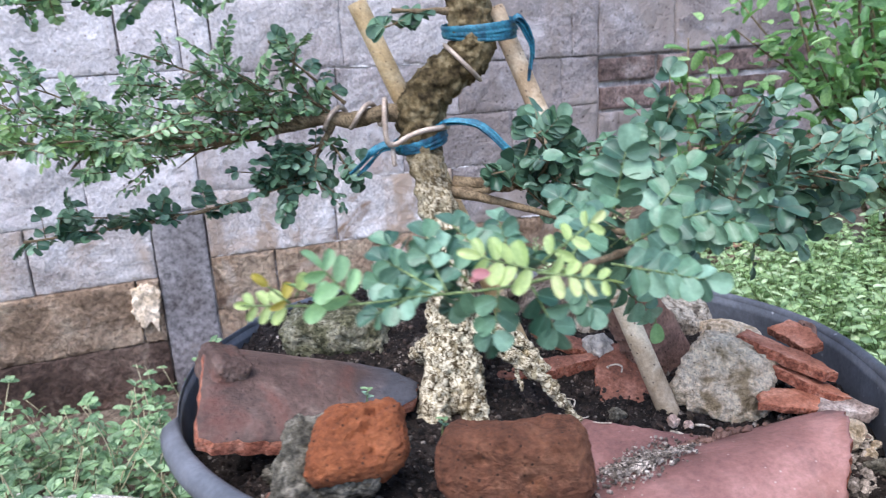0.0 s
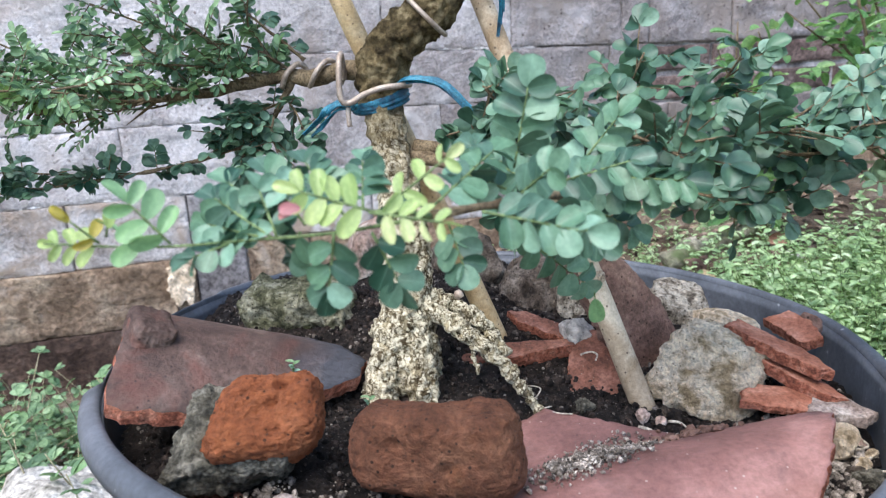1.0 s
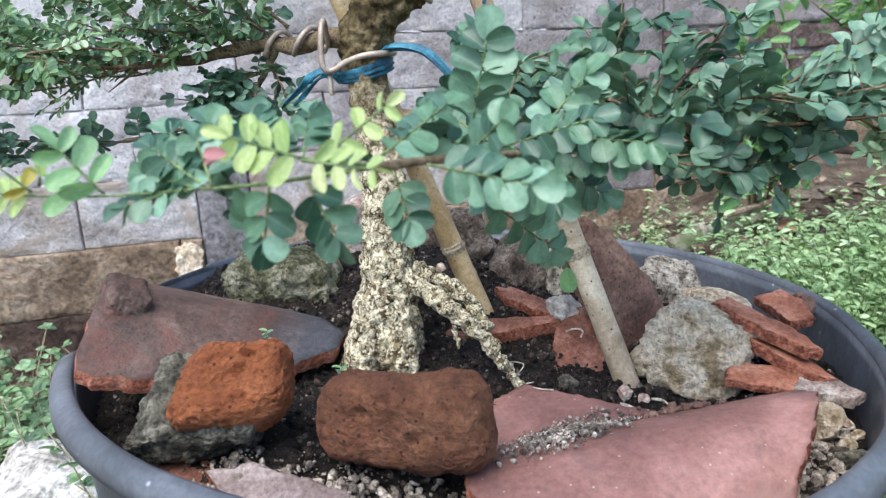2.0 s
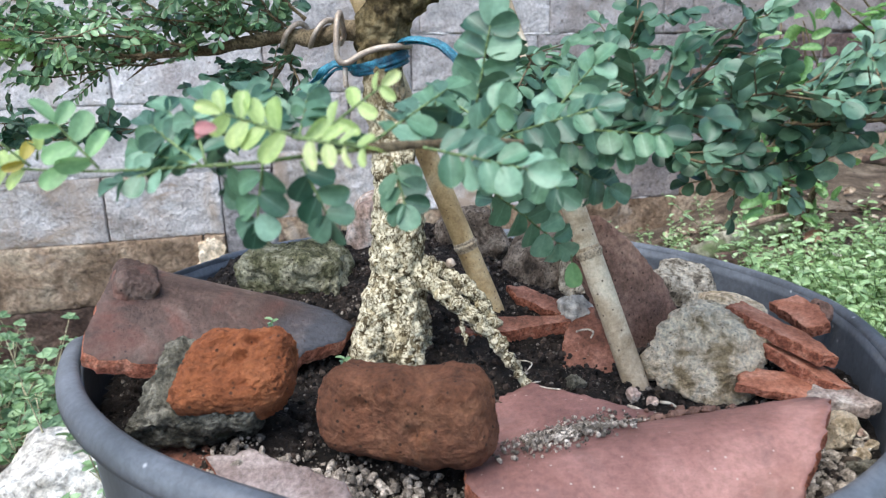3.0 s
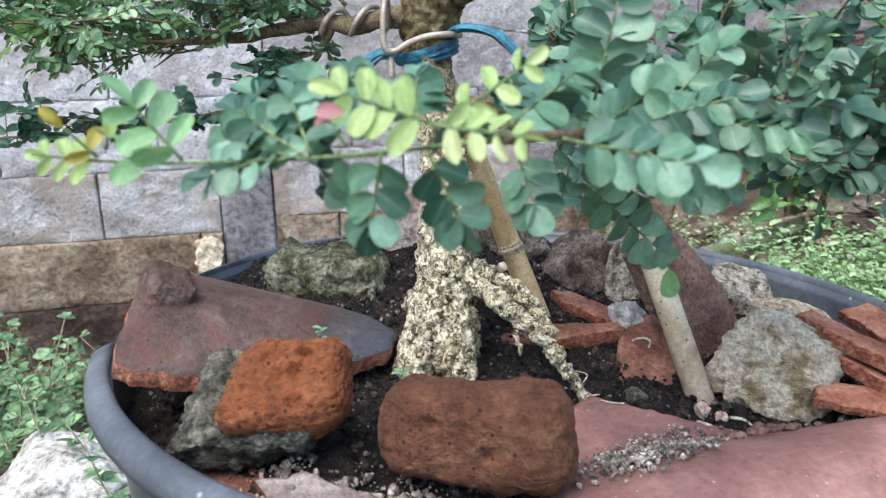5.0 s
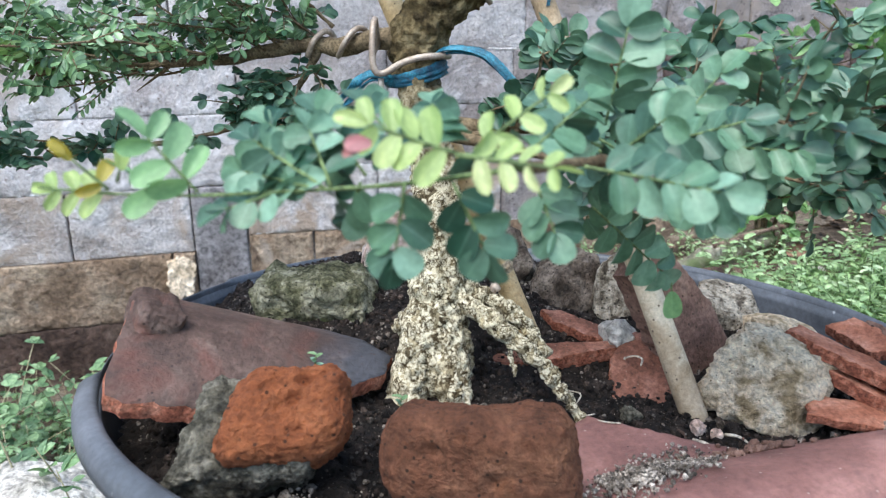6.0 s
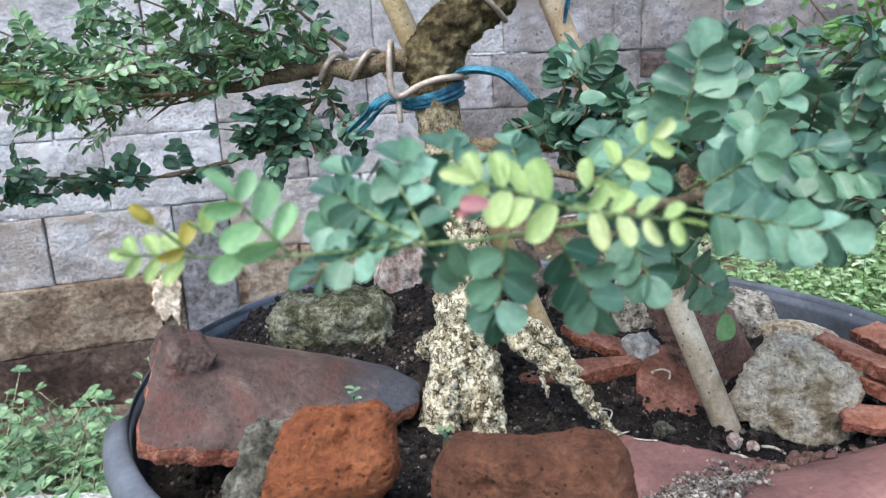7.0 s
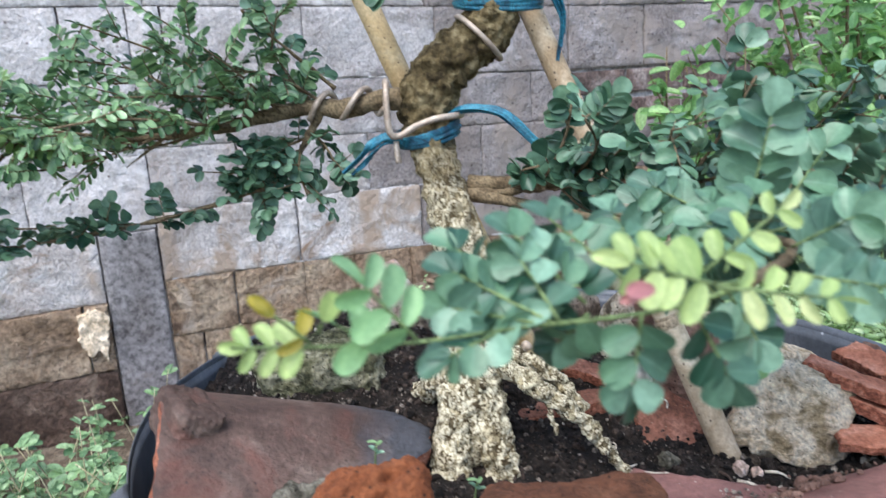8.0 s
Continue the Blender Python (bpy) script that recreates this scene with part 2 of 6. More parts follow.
TILE = surf("old roof tile", [(0.28, (0.05, 0.03, 0.025)), (0.5, (0.092, 0.057, 0.047)), (0.72, (0.17, 0.125, 0.105))], 14.0, 0.62, 0.7, 240, patch=[((0.13, 0.045, 0.033), 9.0, 0.5), ((0.27, 0.21, 0.18), 28.0, 0.67)], specks=((0.045, 0.027, 0.023), 170, 0.1), spec=0.3, height=0.002, grain=0.6, stain=((0.05, 0.055, 0.068), 0.02, 0.12, 18.0))
SLAB = surf("mauve roof tile", [(0.28, (0.15, 0.07, 0.06)), (0.5, (0.25, 0.12, 0.103)), (0.72, (0.36, 0.19, 0.165))], 8.0, 0.55, 0.5, 260, patch=[((0.19, 0.082, 0.06), 8.0, 0.53), ((0.17, 0.1, 0.095), 7.0, 0.53), ((0.12, 0.07, 0.064), 12.0, 0.6), ((0.4, 0.24, 0.2), 9.0, 0.6)], specks=((0.45, 0.36, 0.31), 130, 0.05), spec=0.35, height=0.0014, grain=0.35)
SHARD = surf("broken red clay", [(0.28, (0.24, 0.082, 0.046)), (0.5, (0.39, 0.148, 0.088)), (0.72, (0.5, 0.235, 0.16))], 34.0, 0.88, 0.7, 260, patch=[((0.19, 0.085, 0.058), 26.0, 0.64), ((0.52, 0.31, 0.23), 44.0, 0.66)], vary=0.12, grain=0.6)
CLAYDARK = surf("dull red clay", [(0.28, (0.12, 0.05, 0.034)), (0.5, (0.21, 0.088, 0.058)), (0.72, (0.3, 0.14, 0.1))], 40.0, 0.88, 0.8, 260, patch=[((0.1, 0.052, 0.04), 30.0, 0.62)], specks=((0.34, 0.25, 0.19), 200, 0.05), grain=0.8)
CLAYEDGE = surf("fresh broken clay", [(0.3, (0.22, 0.07, 0.042)), (0.5, (0.38, 0.13, 0.077)), (0.7, (0.48, 0.21, 0.14))], 120.0, 0.95, 1.0, 500, height=0.003)
WEATHERED = surf("grey weathered clay", [(0.3, (0.18, 0.125, 0.1)), (0.5, (0.32, 0.25, 0.215)), (0.7, (0.46, 0.4, 0.35))], 50.0, 0.9, 0.7, 300)
PALEROOT = surf("dry pale rootlet", [(0.3, (0.3, 0.25, 0.19)), (0.7, (0.58, 0.52, 0.44))], 90.0, 0.85, 0.3, 500)
REDPIT = surf("pitted red-brown tile", [(0.28, (0.11, 0.062, 0.048)), (0.5, (0.185, 0.105, 0.08)), (0.72, (0.28, 0.175, 0.135))], 22.0, 0.9, 0.8, 240, specks=((0.055, 0.03, 0.022), 200, 0.14), grain=0.7)
MAUVE = surf("grey-mauve tile", [(0.3, (0.16, 0.115, 0.105)), (0.5, (0.26, 0.205, 0.195)), (0.7, (0.36, 0.3, 0.285))], 26.0, 0.85, 0.7, 260, patch=[((0.2, 0.08, 0.06), 20.0, 0.62)], grain=0.7)
GREYMORTAR = surf("grey mortar lump", [(0.28, (0.05, 0.046, 0.034)), (0.5, (0.14, 0.128, 0.098)), (0.72, (0.3, 0.275, 0.22))], 60.0, 0.95, 1.0, 260, patch=[((0.07, 0.075, 0.035), 26.0, 0.58)], height=0.006, grain=1.2)
STONE = surf("sandy stone", [(0.32, (0.38, 0.28, 0.165)), (0.46, (0.66, 0.525, 0.37)), (0.62, (0.85, 0.73, 0.565))], 60.0, 0.95, 1.0, 300, patch=[((0.42, 0.34, 0.235), 60.0, 0.64)], specks=((0.2, 0.14, 0.09), 230, 0.1), height=0.006, grain=0.7)
STONE2 = surf("pitted speckled stone", [(0.32, (0.12, 0.095, 0.07)), (0.46, (0.36, 0.3, 0.23)), (0.62, (0.62, 0.55, 0.45))], 110.0, 0.95, 1.0, 340, specks=((0.05, 0.04, 0.03), 260, 0.16), height=0.006, grain=0.9)
MOSSY = surf("mossy stone", [(0.32, (0.05, 0.052, 0.025)), (0.48, (0.16, 0.155, 0.09)), (0.66, (0.38, 0.36, 0.26))], 55.0, 0.97, 1.0, 280, patch=[((0.07, 0.085, 0.025), 20.0, 0.58)], specks=((0.03, 0.03, 0.015), 260, 0.14), height=0.005)
DARKSTONE = surf("brown stone", [(0.32, (0.05, 0.036, 0.026)), (0.48, (0.14, 0.105, 0.08)), (0.66, (0.29, 0.235, 0.19))], 50.0, 0.95, 1.0, 260, specks=((0.03, 0.022, 0.018), 240, 0.13), height=0.006)
PINKSTONE = surf("pink chalky stone", [(0.28, (0.35, 0.22, 0.17)), (0.5, (0.55, 0.4, 0.33)), (0.72, (0.7, 0.6, 0.54))], 36.0, 0.95, 0.9, 230, height=0.003)
CHALK = surf("white rubble", [(0.28, (0.4, 0.37, 0.33)), (0.5, (0.66, 0.62, 0.57)), (0.72, (0.82, 0.8, 0.77))], 14.0, 0.95, 1.0, 90, patch=[((0.62, 0.46, 0.27), 6.0, 0.56), ((0.3, 0.27, 0.24), 16.0, 0.62)], height=0.01)
POT = surf("scuffed grey plastic", [(0.3, (0.05, 0.056, 0.066)), (0.5, (0.072, 0.08, 0.095)), (0.7, (0.11, 0.12, 0.14))], 14.0, 0.45, 0.3, 260, patch=[((0.17, 0.178, 0.2), 22.0, 0.64)], specks=((0.3, 0.31, 0.33), 60, 0.04), spec=0.5, height=0.0005, grain=0.35)
BAMBOO = surf("straw bamboo", [(0.3, (0.3, 0.2, 0.095)), (0.5, (0.45, 0.32, 0.165)), (0.7, (0.55, 0.43, 0.26))], 30.0, 0.6, 0.2, 500, specks=((0.12, 0.08, 0.05), 210, 0.09), spec=0.4, height=0.0004, grain=0.35)
GREYBAMBOO = surf("weathered bamboo", [(0.3, (0.29, 0.21, 0.13)), (0.5, (0.45, 0.355, 0.25)), (0.7, (0.58, 0.5, 0.38))], 30.0, 0.75, 0.3, 500, specks=((0.1, 0.07, 0.05), 190, 0.11), spec=0.3, height=0.0008, grain=0.35)
TWIGNODE = surf("bamboo joint", [(0.3, (0.27, 0.2, 0.13)), (0.7, (0.42, 0.34, 0.25))], 60.0, 0.75, 0.3, 500)
BLUE = surf("blue raffia string", [(0.3, (0.003, 0.04, 0.075)), (0.5, (0.007, 0.105, 0.17)), (0.7, (0.025, 0.19, 0.27))], 80.0, 0.45, 0.6, 900, spec=0.5, height=0.0008)
WIRE = surf("dull aluminium wire", [(0.3, (0.26, 0.2, 0.155)), (0.7, (0.44, 0.37, 0.31))], 60.0, 0.5, 0.1, 600, metal=0.35, grain=0.4)
BARK = flaky("flaking bark", (0.58, 0.53, 0.4), (0.4, 0.34, 0.22), (0.05, 0.036, 0.019), 270.0, 0.64, 0.71)
TWIG = surf("grey-brown twig", [(0.3, (0.08, 0.055, 0.03)), (0.7, (0.2, 0.15, 0.09))], 90.0, 0.85, 0.5, 600)
GREENTWIG = surf("green twig", [(0.3, (0.07, 0.11, 0.04)), (0.7, (0.16, 0.22, 0.09))], 90.0, 0.7, 0.3, 600)
PALESTEM = surf("pale dry stem", [(0.3, (0.28, 0.24, 0.14)), (0.7, (0.46, 0.42, 0.28))], 60.0, 0.8, 0.3, 400)
LOGWOOD = surf("mossy grey log", [(0.3, (0.09, 0.085, 0.06)), (0.5, (0.2, 0.19, 0.14)), (0.7, (0.36, 0.34, 0.28))], 16.0, 0.95, 0.9, 120, patch=[((0.1, 0.13, 0.06), 9.0, 0.52)], height=0.005)
DEADWOOD = surf("rotten wood", [(0.3, (0.04, 0.025, 0.02)), (0.5, (0.11, 0.07, 0.055)), (0.7, (0.24, 0.18, 0.14))], 20.0, 0.95, 0.9, 120, height=0.005)
LEAF = leafy("glossy green leaflet", (0.02, 0.066, 0.038), (0.175, 0.29, 0.21), rough=0.42, through_light=0.15)
LEAF_ONE = leafy("glossy green leaflet, single", (0.014, 0.058, 0.034), (0.19, 0.325, 0.235), rough=0.42, island=False, through_light=0.15)
FERNLEAF = leafy("small leaflet", (0.03, 0.09, 0.04), (0.32, 0.48, 0.28), rough=0.28)
# pale narrow leaflets, whitened so that the colour carries the glints of light
SHEEN = leafy("pale leaflet with painted sheen", (0.16, 0.27, 0.15), (0.45, 0.57, 0.42), rough=0.25)
LIGHTLEAF = leafy("light green leaflet", (0.14, 0.27, 0.1), (0.34, 0.46, 0.2), rough=0.4, through_light=0.4)
YOUNG = leafy("young light green leaflet", (0.17, 0.32, 0.16), (0.27, 0.44, 0.24), rough=0.45, island=False, through_light=0.35)
YELLOW = leafy("yellow-green leaflet", (0.3, 0.43, 0.15), (0.54, 0.59, 0.3), rough=0.45, island=False, through_light=0.4)
OCHRE = leafy("browning yellow leaflet", (0.32, 0.27, 0.04), (0.42, 0.3, 0.06), rough=0.5, island=False)
PINK = leafy("pink bud", (0.34, 0.13, 0.14), (0.4, 0.17, 0.17), rough=0.5, island=False)
WEED = leafy("weed leaf", (0.07, 0.15, 0.07), (0.32, 0.45, 0.27), rough=0.45)
FROST = leafy("pale small weed leaf", (0.2, 0.33, 0.15), (0.52, 0.64, 0.42), rough=0.42, through_light=0.35)
BUSH = leafy("bush leaf", (0.1, 0.24, 0.085), (0.34, 0.52, 0.24), rough=0.3, through_light=0.35)
DEADLEAF = surf("brown dead leaf", [(0.3, (0.16, 0.08, 0.05)), (0.7, (0.36, 0.22, 0.16))], 40, 0.8, 0.4, 200)
LITTER = surf("dead leaf scraps", [(0.3, (0.07, 0.045, 0.03)), (0.5, (0.17, 0.12, 0.085)), (0.7, (0.34, 0.28, 0.22))], 30, 0.85, 0.4, 200, vary=0.8, island=True)
DRY = surf("dry grass", [(0.3, (0.2, 0.16, 0.09)), (0.7, (0.4, 0.34, 0.22))], 60, 0.9, 0.2, 200, vary=0.4, island=True)


# ---- mesh tools ----
def mesh_of(name, verts, faces, smooth=True):
    me = bpy.data.meshes.new(name)
    me.from_pydata([tuple(v) for v in verts], [], [tuple(f) for f in faces])
    me.update()
    if smooth:
        me.polygons.foreach_set("use_smooth", [True] * len(me.polygons))
    return me


def thing(name, mesh, material, label, category, group="", kind="", m=None):
    if mesh is not None and material is not None:
        mesh.materials.append(material)
    ob = new(name, mesh)
    if m is not None:
        ob.matrix_world = m
    return tagged(ob, label, category, group, kind)


def part(name, mesh, material, parent, label="", kind="", m=None):
    if material is not None and not mesh.materials:
        mesh.materials.append(material)
    ob = new(name, mesh)
    ob.parent = parent
    if m is not None:
        ob.matrix_basis = m
    return tagged(ob, label, kind=kind)


def fbm(p, scale, octaves=4):
    return noise.fractal(Vector(p) * scale, 1.0, 2.0, octaves)


def spline(points, steps):
    """Points along a smooth line through the given ones, each (x, y, z, radius)."""
    pts = [np.array(p, float) for p in points]
    pts = [2 * pts[0] - pts[1]] + pts + [2 * pts[-1] - pts[-2]]
    out = []
    for i in range(1, len(pts) - 2):
        a, b, c, d = pts[i - 1:i + 3]
        for k in range(steps):
            t = k / steps
            out.append(0.5 * (2 * b + (c - a) * t + (2 * a - 5 * b + 4 * c - d) * t * t + (3 * b - a - 3 * c + d) * t ** 3))
    out.append(pts[-2])
    return out


def tube_data(points, segs=12, steps=6, rough=0.0, rscale=200.0, flat=1.0):
    line = spline(points, steps)
    verts, faces = [], []
    side = Vector((0.31, 0.2, 0.93))
    for i, q in enumerate(line):
        a, b = line[max(0, i - 1)], line[min(len(line) - 1, i + 1)]
        d = Vector((b - a)[:3]).normalized()
        side = (side - d * side.dot(d)).normalized()
        up = d.cross(side)
        for k in range(segs):
            w = 2 * math.pi * k / segs
            n = side * math.cos(w) + up * math.sin(w) * flat
            p = Vector(q[:3]) + n * max(q[3], 0.0002)
            if rough:
                p += n.normalized() * rough * (fbm(p, rscale, 4) + 0.5 * fbm(p, rscale * 0.3, 2))
            verts.append(p)
    rows = len(line)
    for i in range(rows - 1):
        for k in range(segs):
            k2 = (k + 1) % segs
            faces.append((i * segs + k, i * segs + k2, (i + 1) * segs + k2, (i + 1) * segs + k))
    faces.append(tuple(range(segs - 1, -1, -1)))
    faces.append(tuple((rows - 1) * segs + k for k in range(segs)))
    return verts, faces


def join(*datas):
    verts, faces = [], []
    for v, f in datas:
        o = len(verts)
        verts += list(v)
        faces += [tuple(i + o for i in q) for q in f]
    return verts, faces


def tube(name, points, **kw):
    return mesh_of(name, *tube_data(points, **kw))


def ico(sub):
    bm = bmesh.new()
    bmesh.ops.create_icosphere(bm, subdivisions=sub, radius=1.0)
    v = [x.co.copy() for x in bm.verts]
    f = [tuple(y.index for y in x.verts) for x in bm.faces]
    bm.free()
    return v, f


ICO4, ICO1 = ico(5), ico(1)


def rock_mesh(name, size, seed, facets=9, lump=0.16, grain=0.035):
    rnd = random.Random(seed)
    cuts = []
    for _ in range(facets):
        n = Vector((rnd.gauss(0, 1), rnd.gauss(0, 1), rnd.gauss(0, 1))).normalized()
        cuts.append((n, rnd.uniform(0.62, 0.85)))
    off = Vector((rnd.uniform(0, 50), rnd.uniform(0, 50), rnd.uniform(0, 50)))
    verts = []
    for v in ICO4[0]:
        p = v.copy()
        for n, d in cuts:
            e = p.dot(n) - d
            if e > 0:
                p -= n * e * 0.92
        r = 1 + lump * noise.fractal(p * 1.3 + off, 1, 2, 3) + grain * noise.fractal(p * 7 + off, 1, 2, 4)
        p *= r * 1.15
        verts.append(Vector((p.x * size[0], p.y * size[1], p.z * size[2])))
    return mesh_of(name, verts, ICO4[1])


def rock(name, size, place, turn, seed, material, label, category="stone", group="", **kw):
    return thing(name, rock_mesh(name, size, seed, **kw), material, label, category, group, m=pose(*place, *turn))


def brick_mesh(name, size, seed, cuts=26, round_off=0.3, lump=0.08, grain=0.03, pits=(), squash=None):
    """A worn brick: a box with rounded corners, uneven faces and pits (x, y, z on the unit box, radius, depth)."""
    bm = bmesh.new()
    bmesh.ops.create_cube(bm, size=2.0)
    bmesh.ops.subdivide_edges(bm, edges=bm.edges[:], cuts=cuts, use_grid_fill=True)
    off = Vector((seed * 3.1, seed * 1.7, seed * 0.9))
    hx, hy, hz = (s / 2 for s in size)
    rr = round_off * min(hx, hy, hz)
    for v in bm.verts:
        q = Vector((v.co.x * hx, v.co.y * hy, v.co.z * hz))
        core = Vector((max(-hx + rr, min(hx - rr, q.x)), max(-hy + rr, min(hy - rr, q.y)), max(-hz + rr, min(hz - rr, q.z))))
        d = q - core
        unit = v.co.copy()
        if d.length > 1e-9:
            q = core + d.normalized() * rr
        n = d.normalized() if d.length > 1e-9 else v.co.normalized()
        s = min(hx, hy, hz)
        q += n * s * (lump * noise.fractal(q * (0.9 / s) + off, 1, 2, 3) + grain * noise.fractal(q * (7 / s) + off, 1, 2, 4))
        for x, y, z, r, deep in pits:
            g = (Vector((x * hx, y * hy, z * hz)) - Vector((unit.x * hx, unit.y * hy, unit.z * hz))).length
            if g < r:
                q -= n * deep * (1 - (g / r) ** 2)
        if squash:
            q = squash(q)
        v.co = q
    me = bpy.data.meshes.new(name)
    bm.to_mesh(me)
    bm.free()
    me.polygons.foreach_set("use_smooth", [True] * len(me.polygons))
    return me


def plate_mesh(name, outline, thick, height=None, rings=14, segs=120, chip=0.0015, seed=0):
    """A broken sheet: a star-shaped outline in its own plane, a height over that plane, a thickness and chipped edges."""
    height = height or (lambda u, v: 0.0)
    pts = [Vector((*p, 0)) for p in outline]
    c = sum(pts, Vector()) / len(pts)
    total = [(pts[i] - pts[i - 1]).length for i in range(len(pts))]
    edge = []
    per = segs / sum(total)
    for i in range(len(pts)):
        a, b = pts[i], pts[(i + 1) % len(pts)]
        k = max(2, int((b - a).length * per))
        for j in range(k):
            p = a.lerp(b, j / k)
            out = (p - c).normalized()
            edge.append(p + out * chip * (noise.noise(p * 260 + Vector((seed, 0, 0))) + 1.4 * noise.noise(p * 70 + Vector((0, seed, 0)))))
    n = len(edge)
    verts, faces = [], []
    for side in (0, 1):
        for r in range(1, rings + 1):
            s = (r / rings) ** 0.8
            for e in edge:
                p = c.lerp(e, s)
                z = height(p.x, p.y) - side * thick
                wob = 0.0005 * noise.noise(p * 90 + Vector((seed, side * 3, 0)))
                if r == rings:
                    z += (0.0012 if side else -0.0012) * (0.4 + noise.noise(p * 190 + Vector((side, seed, 2))))
                verts.append((p.x, p.y, z + wob))
    for side in (0, 1):
        o = side * rings * n
        for r in range(rings - 1):
            for k in range(n):
                q = (o + r * n + k, o + r * n + (k + 1) % n, o + (r + 1) * n + (k + 1) % n, o + (r + 1) * n + k)
                faces.append(q[::-1] if side == 0 else q)
        faces.append(tuple(o + k for k in (range(n) if side == 0 else range(n - 1, -1, -1))))
    # the broken face, with a row of its own for its roughness
    o = len(verts)
    for k in range(n):
        a, b = Vector(verts[(rings - 1) * n + k]), Vector(verts[(2 * rings - 1) * n + k])
        p = a.lerp(b, 0.5)
        out = Vector((p.x - c.x, p.y - c.y, 0)).normalized()
        verts.append(p + out * 0.0012 * (0.5 + noise.noise(p * 210)))
    for k in range(n):
        k2 = (k + 1) % n
        t, b = (rings - 1) * n, (2 * rings - 1) * n
        faces.append((t + k2, t + k, o + k, o + k2))
        faces.append((o + k2, o + k, b + k, b + k2))
    me = mesh_of(name, verts, faces, smooth=False)
    count = 2 * (rings - 1) * n + 2
    me.polygons.foreach_set("use_smooth", [i < count for i in range(len(me.polygons))])
    return me


def axes(origin, x, normal):
    z = Vector(normal).normalized()
    x = Vector(x)
    x = (x - z * x.dot(z)).normalized()
    y = z.cross(x)
    m = Matrix((x, y, z)).transposed().to_4x4()
    m.translation = Vector(origin)
    return m


def scatter_mesh(name, count, place, size, seed):
    """Many small uneven grains in one mesh; place(rnd) gives the spot of each."""
    rnd = random.Random(seed)
    verts, faces = [], []
    for _ in range(count):
        p = place(rnd)
        if p is None:
            continue
        s = size(rnd)
        e = Euler((rnd.uniform(0, 6), rnd.uniform(0, 6), rnd.uniform(0, 6))).to_matrix()
        k = Vector((rnd.uniform(0.7, 1.3), rnd.uniform(0.7, 1.3), rnd.uniform(0.5, 1.0)))
        o = len(verts)
        for v in ICO1[0]:
            q = e @ Vector((v.x * k.x, v.y * k.y, v.z * k.z)) * s * rnd.uniform(0.75, 1.2)
            verts.append(p + q)
        faces += [tuple(i + o for i in f) for f in ICO1[1]]
    return mesh_of(name, verts, faces, smooth=False)

# ---- ground ----
def smooth(a, b, x):
    t = max(0.0, min(1.0, (x - a) / (b - a)))
    return t * t * (3 - 2 * t)


WALL_TURN = 27.0


def wall_y(x):
    """Where the wall's face stands at x."""
    return 1.945 + (x + 1.12) * math.tan(radians(WALL_TURN))


def ground_z(x, y):
    z = 0.0 + 0.2 * smooth(0.15, 0.7, x) * smooth(0.2, 1.0, y) - 0.22 * smooth(-0.2, -0.9, x) * smooth(0.9, 1.7, y) - 0.06 * smooth(-0.2, -0.9, x)
    if y > wall_y(x) + 0.12:
        z = -0.1
    return z + 0.03 * noise.fractal(Vector((x * 2.3, y * 2.3, 0)), 1, 2, 4) * smooth(8, 3, abs(x) + abs(y))


def ground_mesh():
    n = 150
    def far(u):
        return 2.6 * u + 900 * max(0.0, abs(u) - 0.55) ** 5 * math.copysign(1, u) * 8
    verts = []
    for j in range(n + 1):
        for i in range(n + 1):
            x, y = far(2 * i / n - 1), 0.8 + far(2 * j / n - 1)
            verts.append((x, y, ground_z(x, y)))
    faces = [(j * (n + 1) + i, j * (n + 1) + i + 1, (j + 1) * (n + 1) + i + 1, (j + 1) * (n + 1) + i) for j in range(n) for i in range(n)]
    return mesh_of("ground", verts, faces)


thing("ground", ground_mesh(), GROUND, "bare brown garden earth with scattered weeds", "ground", kind="structure")

# ---- wall ----
# the wall's own axes: x along its face, y into it, z up
M_WALL = Matrix.Translation((-1.12, 1.945, 0)) @ Matrix.Rotation(radians(WALL_TURN), 4, "Z")
wall = thing("wall_north", None, None, "weathered garden wall of grey concrete blocks", "wall", kind="structure", m=M_WALL)


def box_data(x0, x1, y0, y1, z0, z1, b=0.004):
    """A box with chamfered edges."""
    bm = bmesh.new()
    bmesh.ops.create_cube(bm, size=1.0)
    for v in bm.verts:
        v.co = Vector(((x0 + x1) / 2 + v.co.x * (x1 - x0), (y0 + y1) / 2 + v.co.y * (y1 - y0), (z0 + z1) / 2 + v.co.z * (z1 - z0)))
    bmesh.ops.bevel(bm, geom=bm.edges[:], offset=b, segments=1, affect="EDGES")
    bm.verts.index_update()
    verts = [v.co.copy() for v in bm.verts]
    faces = [tuple(v.index for v in f.verts) for f in bm.faces]
    bm.free()
    return verts, faces


def stops(a, b, cell, lip=0.007):
    n = max(2, int((b - a) / cell))
    inner = [a + 2 * lip + (b - a - 4 * lip) * i / n for i in range(n + 1)]
    return [a, a + lip * 0.5, a + lip] + inner + [b - lip, b - lip * 0.5, b]


def sag(x):
    return -0.02 * max(0.0, min(1.3, x - 0.2))


